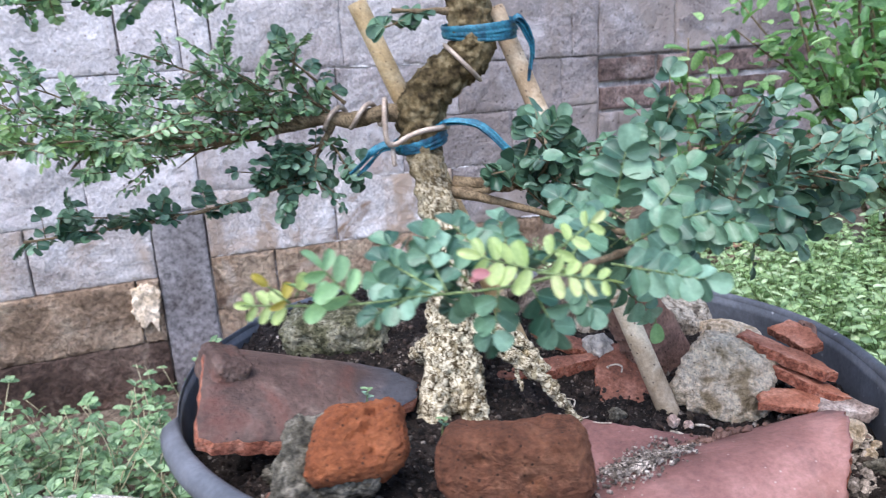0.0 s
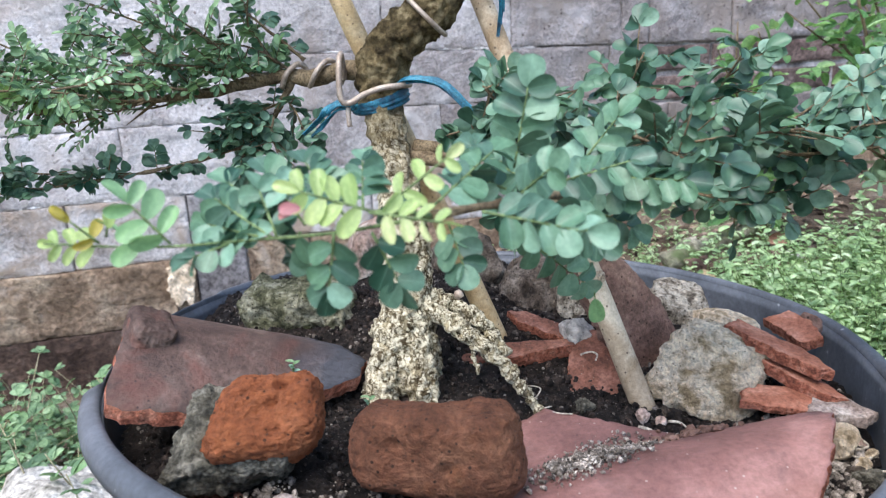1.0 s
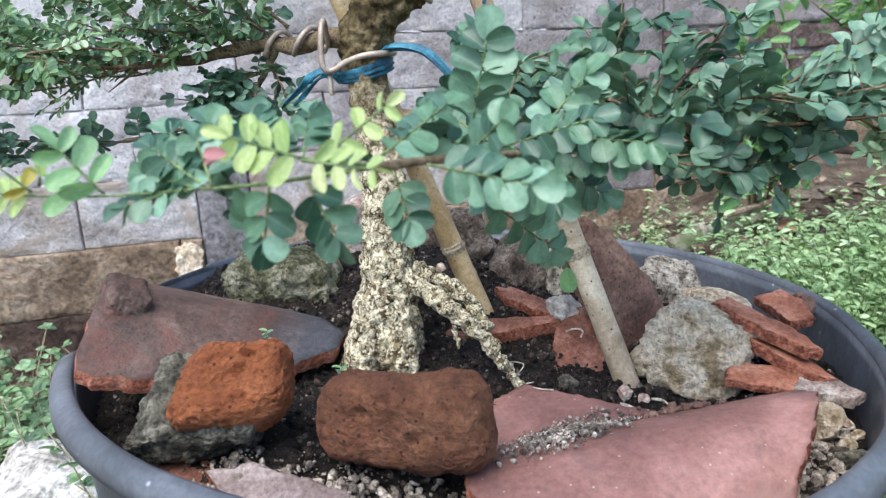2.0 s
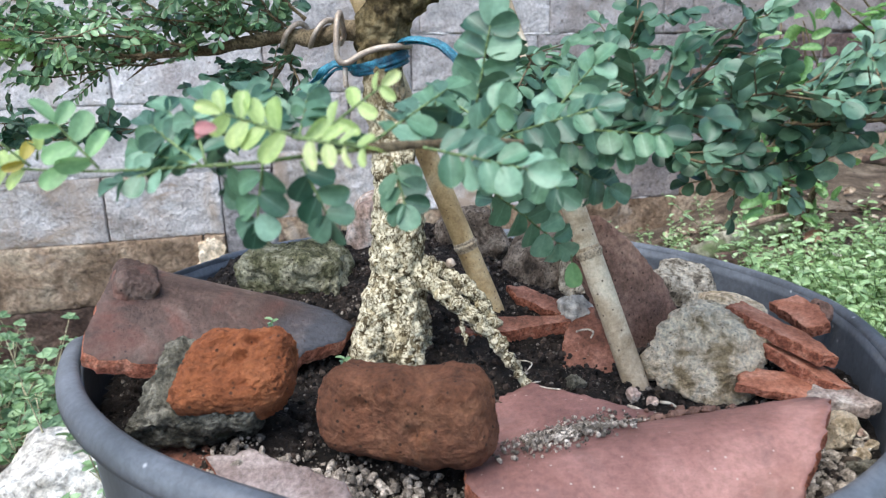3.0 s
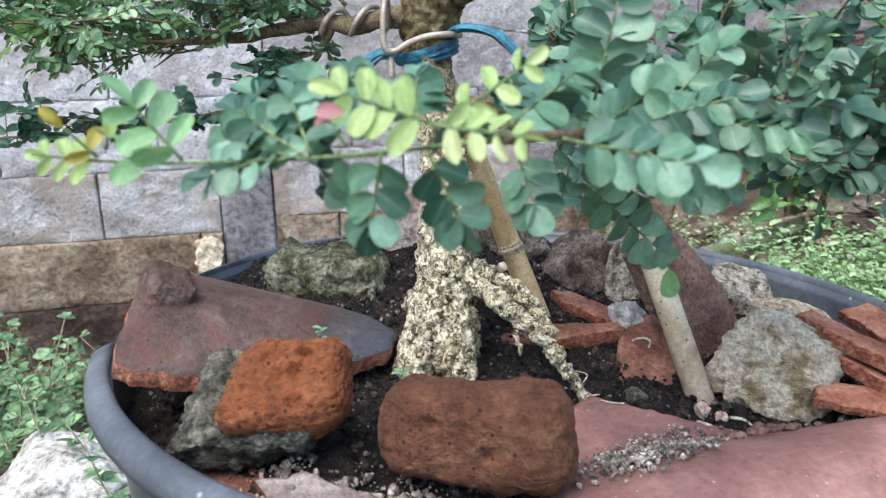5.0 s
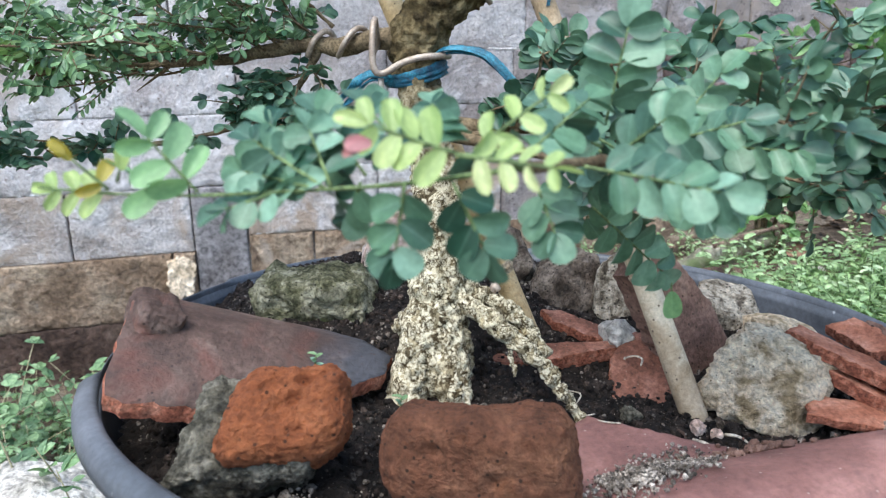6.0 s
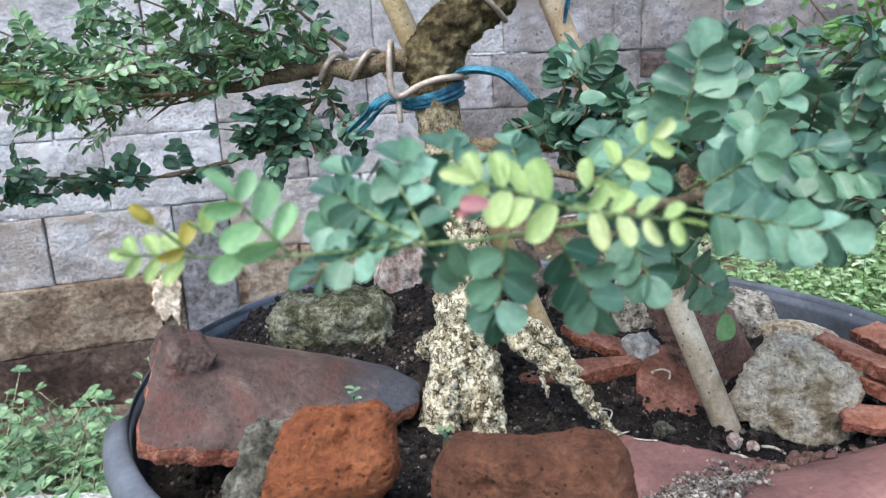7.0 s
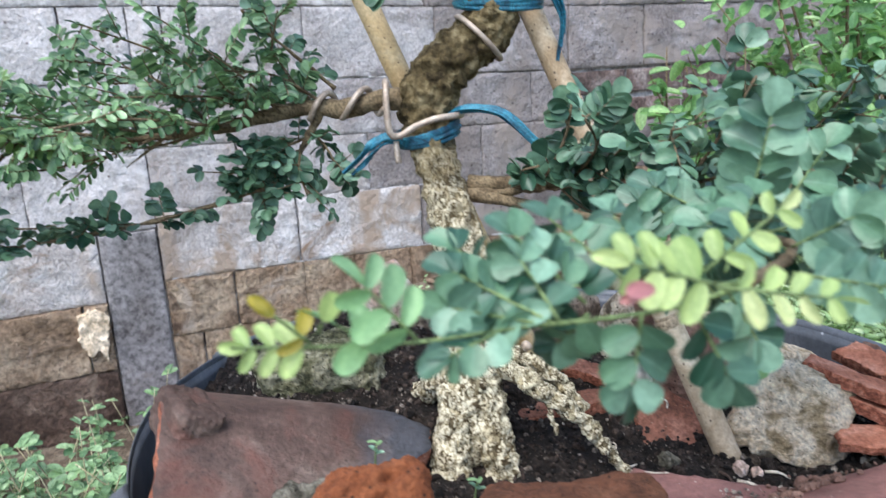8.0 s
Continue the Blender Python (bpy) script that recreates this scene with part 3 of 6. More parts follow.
def block_data(x0, x1, z0, z1, proud, cell, seed, gap, relief=0.004):
    """A weathered block: an uneven face with worn, irregular edges and sides running back into the mortar."""
    xs, zs = stops(x0 + gap / 2, x1 - gap / 2, cell), stops(z0 + gap / 2, z1 - gap / 2, cell)
    off = Vector((seed * 1.7, seed * 0.6, 0))
    nx, nz = len(xs), len(zs)
    verts, faces = [], []
    for j, z in enumerate(zs):
        for i, x in enumerate(xs):
            d = min(x - xs[0], xs[-1] - x, z - zs[0], zs[-1] - z)
            p = Vector((x, z, 0))
            wear = 0.5 + 0.5 * noise.noise(p * 14 + off)
            y = -proud - relief * noise.fractal(p * 7, 1, 2, 4) - 0.42 * relief * noise.fractal(p * 42 + off, 1, 2, 3)
            y += (0.0005 + 0.007 * wear * wear) * math.exp(-(d / (0.003 + 0.006 * wear)) ** 2)
            k = max(0.0, 1 - d / 0.02)
            jx = 0.0022 * k * noise.noise(p * 55 + off)
            jz = 0.0022 * k * noise.noise(p * 55 + off + Vector((9, 0, 0)))
            verts.append((x + jx, y, z + jz + sag(x)))
    for j in range(nz - 1):
        for i in range(nx - 1):
            faces.append((j * nx + i, j * nx + i + 1, (j + 1) * nx + i + 1, (j + 1) * nx + i))
    loop = [i for i in range(nx)] + [j * nx + nx - 1 for j in range(1, nz)] + [(nz - 1) * nx + i for i in range(nx - 2, -1, -1)] + [j * nx for j in range(nz - 2, 0, -1)]
    o = len(verts)
    verts += [(verts[k][0], 0.05, verts[k][2]) for k in loop]
    n = len(loop)
    for k in range(n):
        k2 = (k + 1) % n
        faces.append((loop[k2], loop[k], o + k, o + k2))
    return verts, faces


def course(z0, z1, x0, x1, anchor, length, material, name, seed, proud=0.0, gap=0.0022, relief=0.007):
    """A row of blocks between x0 and x1 with one of its joints at anchor."""
    rnd = random.Random(seed)
    first = math.ceil((x0 - anchor) / length)
    cuts = [x0]
    for k in range(first, first + int((x1 - x0) / length) + 2):
        x = anchor + k * length + (rnd.uniform(-0.02, 0.02) if k else 0)
        if cuts[-1] + 0.05 < x < x1 - 0.05:
            cuts.append(x)
    cuts.append(x1)
    for k, (a, b) in enumerate(zip(cuts, cuts[1:])):
        mid = (a + b) / 2
        coat = material
        if material in (WASH, STAINED):
            # the coat gets darker in steps along the wall
            coat = GRIME if mid > (1.05, 1.3)[k % 2] else WASHDARK if mid > 0.3 and material is WASH else material
        near = b > -1.2 and a < 3.2 and z0 < 1.15
        # some upright joints have lost their mortar
        open_joint = 0.0045 * (rnd.random() < 0.2 or abs(a - anchor) < 0.03) if k else 0.0
        me = mesh_of(name, *block_data(a + open_joint, b, z0, z1, proud + rnd.uniform(-0.001, 0.003), 0.0095 if near else 0.09, seed + k * 3.7, gap, relief))
        part(name, me, coat, wall)


def ridge(x0, x1, z, r, seed):
    """Mortar squeezed out along a bed joint, uneven and broken in places."""
    n = int((x1 - x0) / 0.012)
    pts = []
    for i in range(n + 1):
        x = x0 + (x1 - x0) * i / n
        w = max(0.0, 0.55 + 0.9 * noise.noise(Vector((x * 9, seed, 0))) + 0.5 * noise.noise(Vector((x * 40, seed, 4))))
        pts.append((x, 0.0045, z + sag(x) + 0.004 * noise.noise(Vector((x * 12, seed, 7))), 0.0008 + 0.6 * r * w))
    return tube_data(pts, segs=8, steps=2, rough=0.0022, rscale=60)


part("core", mesh_of("core", *box_data(-4.6, 5.6, 0.018, 0.12, -0.6, 2.32, 0.01), smooth=False), MORTAR, wall, "crumbling grey mortar")
part("pillar", mesh_of("pillar", *block_data(0.056, 0.211, -0.6, 0.306, 0.006, 0.02, 2, 0.003, 0.005)), PILLAR, wall, "smooth grey rendered pillar")
part("plaster_patch", plate_mesh("plaster_patch", [(-0.042, -0.03), (-0.02, -0.085), (0.005, -0.06), (0.022, -0.1), (0.036, -0.02), (0.044, 0.035), (0.01, 0.06), (-0.038, 0.045)], 0.022, lambda u, w: 0.006 * noise.noise(Vector((u * 40, w * 40, 0))), chip=0.006, seed=4),
     PLASTER, wall, "pale yellow patch of broken plaster", m=axes((0.01, -0.026, 0.045), (1, 0, 0), (0, -1, 0)))
for k, (x0, x1, z, r) in enumerate([(-1.6, 0.04, 0.31, 0.006), (-1.4, 0.2, 0.519, 0.005), (0.22, 1.5, 0.15, 0.004), (0.22, 1.6, 0.356, 0.004), (-1.2, 1.2, 0.706, 0.004), (-1.5, 0.04, -0.088, 0.007), (0.22, 1.5, -0.024, 0.006)]):
    part("mortar_bed", mesh_of("mortar_bed", *ridge(x0, x1, z, r, k * 5.1)), LIME if z > 0.1 else PLASTER, wall, "pale mortar squeezed from a joint", "stuff")


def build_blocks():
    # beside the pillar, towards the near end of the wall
    course(-0.5, -0.29, -4.4, 0.053, -0.5, 0.9, DARKBROWN, "block", 10, 0.016, relief=0.008)
    course(-0.29, -0.09, -4.4, 0.053, -0.8, 0.9, DARKBROWN, "block", 11, 0.008, relief=0.008)
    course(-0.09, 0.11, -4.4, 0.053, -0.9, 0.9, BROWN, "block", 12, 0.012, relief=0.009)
    course(0.11, 0.308, -4.4, 0.053, -0.285, 0.42, STAINED, "block", 13)
    course(0.308, 0.518, -4.4, 0.213, -0.53, 0.42, WASH, "block", 14)
    course(0.518, 0.72, -4.4, 0.213, -0.22, 0.41, WASH, "block", 15)
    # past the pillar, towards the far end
    course(-0.45, -0.2, 0.215, 5.4, 0.5, 0.4, DARKBROWN, "block", 20, relief=0.007)
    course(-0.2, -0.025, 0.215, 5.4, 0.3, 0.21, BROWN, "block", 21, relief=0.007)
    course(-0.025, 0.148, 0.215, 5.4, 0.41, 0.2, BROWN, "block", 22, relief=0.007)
    course(0.148, 0.355, 0.215, 1.62, 0.62, 0.4, STAINED, "block", 23)
    course(0.355, 0.535, 0.215, 1.62, 0.46, 0.4, WASH, "block", 24)
    course(0.535, 0.705, 0.215, 1.62, 0.66, 0.4, WASH, "block", 25)
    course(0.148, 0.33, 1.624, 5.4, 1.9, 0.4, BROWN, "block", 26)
    course(0.33, 0.5, 1.624, 5.4, 2.1, 0.4, GRIME, "block", 27)
    course(0.5, 0.6, 1.624, 5.4, 1.89, 0.27, WALLBRICK, "brick", 28, -0.004, 0.022)
    course(0.604, 0.7, 1.624, 5.4, 1.875, 0.27, WALLBRICK, "brick", 29, -0.004, 0.016)
    z, k = 0.72, 0
    while z < 2.2:
        course(z, z + 0.195, -4.4, 1.62 if k else 0.213, 0.048 if k % 2 == 0 else -0.15, 0.41, WASH, "block", 50 + k)
        if k == 0:
            course(0.707, z + 0.195, 0.215, 1.62, 0.3, 0.41, WASH, "block", 49)
        course(0.702 if k == 0 else z, z + 0.195, 1.624, 5.4, 1.75 if k % 2 else 1.95, 0.41, GRIME, "block", 60 + k)
        z, k = z + 0.196, k + 1


# ---- pot ----
RIM = Vector((0.0353, 0.4729, 0.5344))
TILT_POT = Matrix.Translation(RIM) @ Euler((math.atan(-0.0625), math.atan(0.0109), 0)).to_matrix().to_4x4()


def bulge(a):
    """The plastic is bent outwards on one side."""
    d = (math.degrees(a) + 50 + 180) % 360 - 180
    return 0.017 * math.exp(-(d / 32) ** 2)


def lip(a):
    """How much of the turned lip is left: it has broken away along one stretch."""
    d = math.degrees(a) % 360
    return 0.15 if 163 < d < 209 else 1.0


def lathe(name, profile, segs=160, wobble=0.0, inner=None):
    verts, faces = [], []
    for i, (r, z) in enumerate(profile):
        for k in range(segs):
            a = 2 * math.pi * k / segs
            if inner:
                r = inner + (profile[i][0] - inner) * lip(a)
            q = r + (bulge(a) if r > 0.01 else 0.0) + wobble * noise.noise(Vector((math.cos(a) * 2.2, math.sin(a) * 2.2, 3.0)))
            verts.append((q * math.cos(a), q * math.sin(a), z + wobble * 0.5 * noise.noise(Vector((math.cos(a) * 2.5, math.sin(a) * 2.5, 8)))))
    for i in range(len(profile) - 1):
        for k in range(segs):
            k2 = (k + 1) % segs
            faces.append((i * segs + k, i * segs + k2, (i + 1) * segs + k2, (i + 1) * segs + k))
    return mesh_of(name, verts, faces)


pot = thing("plant_pot", None, None, "large round scuffed dark grey plastic pot", "pot")
pot.matrix_world = TILT_POT
part("body", lathe("body", [(0.001, -0.09), (0.249, -0.095), (0.2555, -0.045), (0.2582, -0.012), (0.2592, -0.004), (0.2602, -0.006), (0.2606, -0.014), (0.2575, -0.05), (0.249, -0.12), (0.19, -0.50), (0.187, -0.515), (0.001, -0.518)], wobble=0.003), POT, pot)
part("rim", lathe("rim", [(0.2588, -0.012), (0.2592, -0.004), (0.2606, -0.0005), (0.2635, 0.0006), (0.2675, -0.0006), (0.271, -0.0035), (0.2728, -0.0085), (0.2729, -0.0125), (0.271, -0.0135), (0.2695, -0.0095), (0.266, -0.0062), (0.262, -0.0055)], segs=240, wobble=0.003, inner=0.2592), POT, pot, "plain plastic rim with a turned lip")
part("tear", plate_mesh("tear", [(-0.011, 0.004), (0.011, 0.005), (0.006, -0.003), (-0.006, -0.008), (-0.007, -0.003)], 0.0015, lambda u, v: 0.12 * abs(u), rings=5, segs=40, chip=0.001, seed=2), POT, pot, "torn flap of plastic under the lip",
     m=TILT_POT.inverted() @ axes((-0.0905, 0.2425, 0.534), (0.87, -0.49, 0.0), (-0.49, -0.87, 0.15)))


def soil_z(x, y):
    d = math.hypot(x - RIM.x, y - RIM.y)
    z = 0.494 + 0.026 * smooth(0.1, -0.08, x) + 0.022 * smooth(0.44, 0.56, y) + 0.004 * smooth(0.1, 0.0, math.hypot(x + 0.015, y - 0.46))
    z -= 0.012 * smooth(0.30, 0.22, y)
    turn = math.degrees(math.atan2(y - RIM.y, x - RIM.x))
    z -= 0.024 * smooth(0.2, 0.24, d) * smooth(0, 15, turn) * smooth(110, 80, turn)
    return z + 0.012 * smooth(0.2, 0.27, x) * smooth(0.3, 0.36, y) - 0.014 * smooth(0.19, 0.255, d) + 0.005 * noise.fractal(Vector((x * 45, y * 45, 0)), 1, 2, 5)


def soil_mesh():
    n = 150
    verts, faces, keep = [], [], {}
    for j in range(n + 1):
        for i in range(n + 1):
            x, y = RIM.x + 0.28 * (2 * i / n - 1), RIM.y + 0.28 * (2 * j / n - 1)
            if math.hypot(x - RIM.x, y - RIM.y) < 0.2562 + bulge(math.atan2(y - RIM.y, x - RIM.x)):
                keep[i, j] = len(verts)
                verts.append((x, y, soil_z(x, y)))
    for (i, j) in keep:
        q = [(i, j), (i + 1, j), (i + 1, j + 1), (i, j + 1)]
        if all(k in keep for k in q):
            faces.append(tuple(keep[k] for k in q))
    return mesh_of("soil", verts, faces)


thing("soil", soil_mesh(), SOIL, "dark crumbly potting soil filling the pot", "soil", kind="structure")


def in_pot(rnd):
    a = rnd.uniform(-math.pi, math.pi)
    r = (0.25 + bulge(a)) * math.sqrt(rnd.random())
    x, y = RIM.x + r * math.cos(a), RIM.y + r * math.sin(a)
    return Vector((x, y, soil_z(x, y) + 0.0005))


def patch_of(x0, y0, rx, ry, lift=0.0):
    def f(rnd):
        x, y = x0 + rnd.gauss(0, rx), y0 + rnd.gauss(0, ry)
        if math.hypot(x - RIM.x, y - RIM.y) > 0.248 + bulge(math.atan2(y - RIM.y, x - RIM.x)):
            return None
        return Vector((x, y, soil_z(x, y) + lift))
    return f


thing("soil_crumbs", scatter_mesh("soil_crumbs", 16000, in_pot, lambda r: 0.0005 + 0.003 * r.random() ** 3.4, 5), CRUMB, "dark crumbs of potting soil", "soil", kind="stuff")
thing("grit", scatter_mesh("grit", 5000, in_pot, lambda r: 0.0004 + 0.0022 * r.random() ** 3.5, 6), PEBBLE, "small mixed pebbles strewn over the soil", "gravel", kind="stuff")
thing("front_gravel", scatter_mesh("front_gravel", 3400, patch_of(0.03, 0.266, 0.05, 0.014, 0.003), lambda r: 0.0006 + 0.0034 * r.random() ** 4, 7), PALEGRIT, "pale gravel and crumbs by the pot's rim", "gravel", kind="stuff")
thing("side_gravel", scatter_mesh("side_gravel", 1100, patch_of(0.256, 0.35, 0.016, 0.045), lambda r: 0.0008 + 0.0042 * r.random() ** 3, 8), PALEGRIT, "grey and brown gravel beside a roof tile", "gravel", kind="stuff")

# ---- broken tiles, bricks and stones in the pot ----
def fresh_edge(ob, material):
    """The broken faces of a plate take a material of their own."""
    ob.data.materials.append(material)
    for q in ob.data.polygons:
        if not q.use_smooth:
            q.material_index = 1
    return ob


def left_tile():
    m = axes((-0.119, 0.376, 0.5455), (0.119, 0.047, -0.040), (0.30, -0.02, 0.95))
    out = [(-0.064, -0.056), (-0.02, -0.055), (0.022, -0.05), (0.056, -0.034), (0.082, -0.01), (0.09, 0.012), (0.074, 0.036), (0.04, 0.052), (-0.02, 0.055), (-0.06, 0.056), (-0.066, 0.0)]
    def arch(u, v):
        return (0.022 - 0.06 * u) * (1 - (v / 0.06) ** 2) - 0.003
    ob = thing("roof_tile", plate_mesh("roof_tile", out, 0.011, arch, seed=1), TILE, "curved red-grey clay roof tile with a hanging knob", "roof tile", m=m)
    fresh_edge(ob, CLAYEDGE)
    part("knob", brick_mesh("knob", (0.025, 0.04, 0.025), 3, cuts=22, round_off=0.34, lump=0.14, grain=0.07), TILE, ob, "worn clay knob", m=pose(-0.052, 0.0, 0.016, -10, 10, 16))


left_tile()

ORANGE_M = axes((-0.058, 0.300, 0.555), (0.92, 0.28, 0.02), (0.22, -0.62, 0.75))
ob = thing("orange_brick", brick_mesh("orange_brick", (0.056, 0.046, 0.038), 2, cuts=36, round_off=0.72, lump=0.16, grain=0.07, squash=lambda q: Vector((q.x + 0.3 * q.y * (0.5 - q.x / 0.06) + 0.12 * q.y, q.y, q.z)),
           pits=[(0.25, 0.55, 1, 0.006, 0.007), (0.1, 0.1, 1, 0.0045, 0.006), (-0.15, -0.05, 1, 0.0035, 0.003), (0.3, -0.55, 1, 0.004, 0.003), (0.55, 0.62, 1, 0.005, 0.003), (-0.3, 0.5, 1, 0.003, 0.002)]), ORANGE, "broken orange brick with pitted face and grey mortar", "brick", m=ORANGE_M)
part("mortar", brick_mesh("mortar", (0.064, 0.05, 0.03), 22, cuts=34, round_off=0.5, lump=0.3, grain=0.14, squash=lambda q: Vector((q.x + 0.34 * q.y, q.y, q.z))), GREYMORTAR, ob, "thick crust of grey mortar", m=pose(-0.017, -0.004, -0.012))

thing("dark_brick", brick_mesh("dark_brick", (0.090, 0.04, 0.048), 5, cuts=44, round_off=0.72, lump=0.16, grain=0.035, pits=[(-0.4, -1, 0.3, 0.004, 0.003), (0.2, -1, -0.2, 0.0035, 0.003), (0.55, -1, 0.5, 0.004, 0.003), (-0.1, -1, 0.6, 0.003, 0.0025)]), RUST, "worn dark brown brick standing on its edge", "brick", m=pose(0.033, 0.305, 0.540, -14, -2, -3))


def slab():
    m = axes((0.13, 0.36, 0.502), (0.906, 0.42, 0.02), (0.0, -0.05, 1.0))
    out = [(-0.088, -0.04), (-0.062, -0.085), (0.0, -0.122), (0.045, -0.125), (0.066, -0.086), (0.104, -0.047), (0.124, -0.025), (0.124, -0.015), (0.114, -0.006), (0.085, 0.004), (0.04, 0.022), (0.01, 0.05), (-0.018, 0.072), (-0.05, 0.055), (-0.075, 0.005)]
    def hump(u, v):
        w = max(0.0, min(1.0, (0.012 - v) / 0.11))
        return 0.026 * math.sin(math.pi * min(1.0, w * 1.05)) ** 0.9 * (0.75 + 2.0 * (u + 0.09)) * 0.9 - 0.0
    fresh_edge(thing("broad_roof_tile", plate_mesh("broad_roof_tile", out, 0.010, hump, rings=22, segs=200, chip=0.0022, seed=7), SLAB, "broad curved mauve-red roof tile lying on the soil", "roof tile", m=m), CLAYEDGE)
    def spot(rnd):
        s = rnd.gauss(0, 0.35)
        p = m @ Vector((-0.018 + 0.055 * s, -0.004 + 0.018 * s + rnd.gauss(0, 0.0095), 0))
        q = m.inverted() @ p
        return p + Vector((0, 0, hump(q.x, q.y) + 0.0015 + 0.003 * rnd.random() * math.exp(-4 * s * s)))
    thing("tile_gravel", scatter_mesh("tile_gravel", 3200, spot, lambda r: 0.0003 + 0.0015 * r.random() ** 3, 9), PALEGRIT, "little heap of pale grit in the tile's hollow", "gravel", kind="stuff")
    def spot2(rnd):
        p = m @ Vector((0.052 + rnd.gauss(0, 0.017), 0.008 + rnd.gauss(0, 0.005), 0))
        q = m.inverted() @ p
        return p + Vector((0, 0, hump(q.x, q.y) + 0.001))
    thing("clay_crumbs", scatter_mesh("clay_crumbs", 170, spot2, lambda r: 0.0006 + 0.0034 * r.random() ** 3, 10), REDPIT, "crumbs of broken red clay on the tile", "rubble", kind="stuff")


slab()

rock("big_stone", (0.043, 0.035, 0.034), (0.199, 0.476, 0.515), (0, 6, 20), 131, STONE, "rough pale sandy stone leaning by a stake", facets=11, lump=0.22, grain=0.11)
rock("flat_stone", (0.035, 0.024, 0.025), (0.184, 0.574, 0.518), (0, 0, 10), 32, STONE2, "small pale pitted stone against the rim")
rock("small_stone", (0.026, 0.019, 0.014), (0.218, 0.537, 0.516), (0, 5, -25), 33, STONE, "small low grey stone beside clay shards")
thing("mossy_stone", brick_mesh("mossy_stone", (0.084, 0.05, 0.056), 9, cuts=34, round_off=0.6, lump=0.34, grain=0.09), MOSSY, "dark blocky stone grown over with moss", "stone", m=pose(-0.124, 0.507, 0.532, 6, -3, 4))
rock("pink_stone", (0.030, 0.024, 0.042), (-0.086, 0.592, 0.541), (0, 12, 0), 35, PINKSTONE, "upright pink and white chalky stone", facets=11)
rock("rear_stone", (0.02, 0.018, 0.022), (-0.058, 0.585, 0.53), (0, 0, 0), 36, DARKSTONE, "small dark stone behind the trunk")
rock("rear_stone", (0.036, 0.028, 0.044), (0.07, 0.59, 0.511), (0, -6, 12), 37, DARKSTONE, "rough brown stone near the rear rim", facets=12)
rock("rear_stone", (0.021, 0.02, 0.042), (0.108, 0.572, 0.515), (0, 4, 40), 38, STONE2, "narrow upright speckled stone")
rock("rear_stone", (0.034, 0.022, 0.036), (0.006, 0.622, 0.53), (0, -6, 0), 39, DARKSTONE, "low brown stone against the rear rim")
rock("white_chip", (0.014, 0.010, 0.012), (0.104, 0.513, 0.520), (10, 20, 30), 40, CHALK, "chip of white chalky stone")
rock("brown_pebble", (0.012, 0.01, 0.012), (0.262, 0.398, 0.502), (0, 0, 30), 41, STONE, "ochre pebble beside the broad tile")
rock("soil_clod", (0.02, 0.011, 0.011), (-0.04, 0.303, 0.508), (0, 0, -4), 42, SOIL, "dark clod of soil", "clod", lump=0.4, grain=0.15)
rock("white_pebble", (0.005, 0.004, 0.004), (0.148, 0.418, 0.503), (0, 0, 30), 43, PINKSTONE, "white pebble on dark soil")


def shard(name, place, x, normal, out, thick, material, label, seed, height=None, group=""):
    return fresh_edge(thing(name, plate_mesh(name, out, 0.0062 if "weathered end" in label else thick, height, rings=8, segs=90, chip=0.0021, seed=seed), material, label, "tile shard", group, m=axes(place, x, normal)), REDPIT if material is REDPIT else CLAYEDGE)


# standing tile behind the front stake
shard("standing_tile", (0.146, 0.503, 0.538), (0.55, -0.1, -0.8), (0.55, -0.75, 0.25), [(-0.062, -0.014), (-0.05, -0.024), (0.0, -0.026), (0.045, -0.022), (0.05, 0.0), (0.045, 0.03), (0.0, 0.028), (-0.05, 0.012), (-0.066, 0.002)], 0.016, REDPIT, "pitted red-brown tile piece standing upright", 11, lambda u, v: 0.004 - 6 * v * v)
shard("flat_shard", (0.118, 0.482, 0.507), (1, 0.1, 0), (0.0, -0.5, 0.9), [(-0.022, -0.03), (0.018, -0.024), (0.03, 0.0), (0.012, 0.034), (-0.008, 0.036), (-0.018, 0.01)], 0.009, CLAYDARK, "flat three-cornered red clay shard", 12)
shard("flat_shard", (0.052, 0.490, 0.514), (0.97, 0.2, 0.03), (-0.05, -0.15, 0.98), [(-0.055, -0.008), (0.0, -0.011), (0.05, -0.003), (0.05, 0.006), (0.0, 0.011), (-0.05, 0.009)], 0.011, CLAYDARK, "long red clay strip behind the roots", 13)
shard("flat_shard", (0.075, 0.528, 0.522), (0.9, -0.35, -0.1), (0.1, -0.2, 0.95), [(-0.03, 0.0), (-0.015, -0.009), (0.02, -0.009), (0.03, -0.002), (0.016, 0.008), (-0.018, 0.008)], 0.008, CLAYDARK, "narrow red clay splinter", 14)
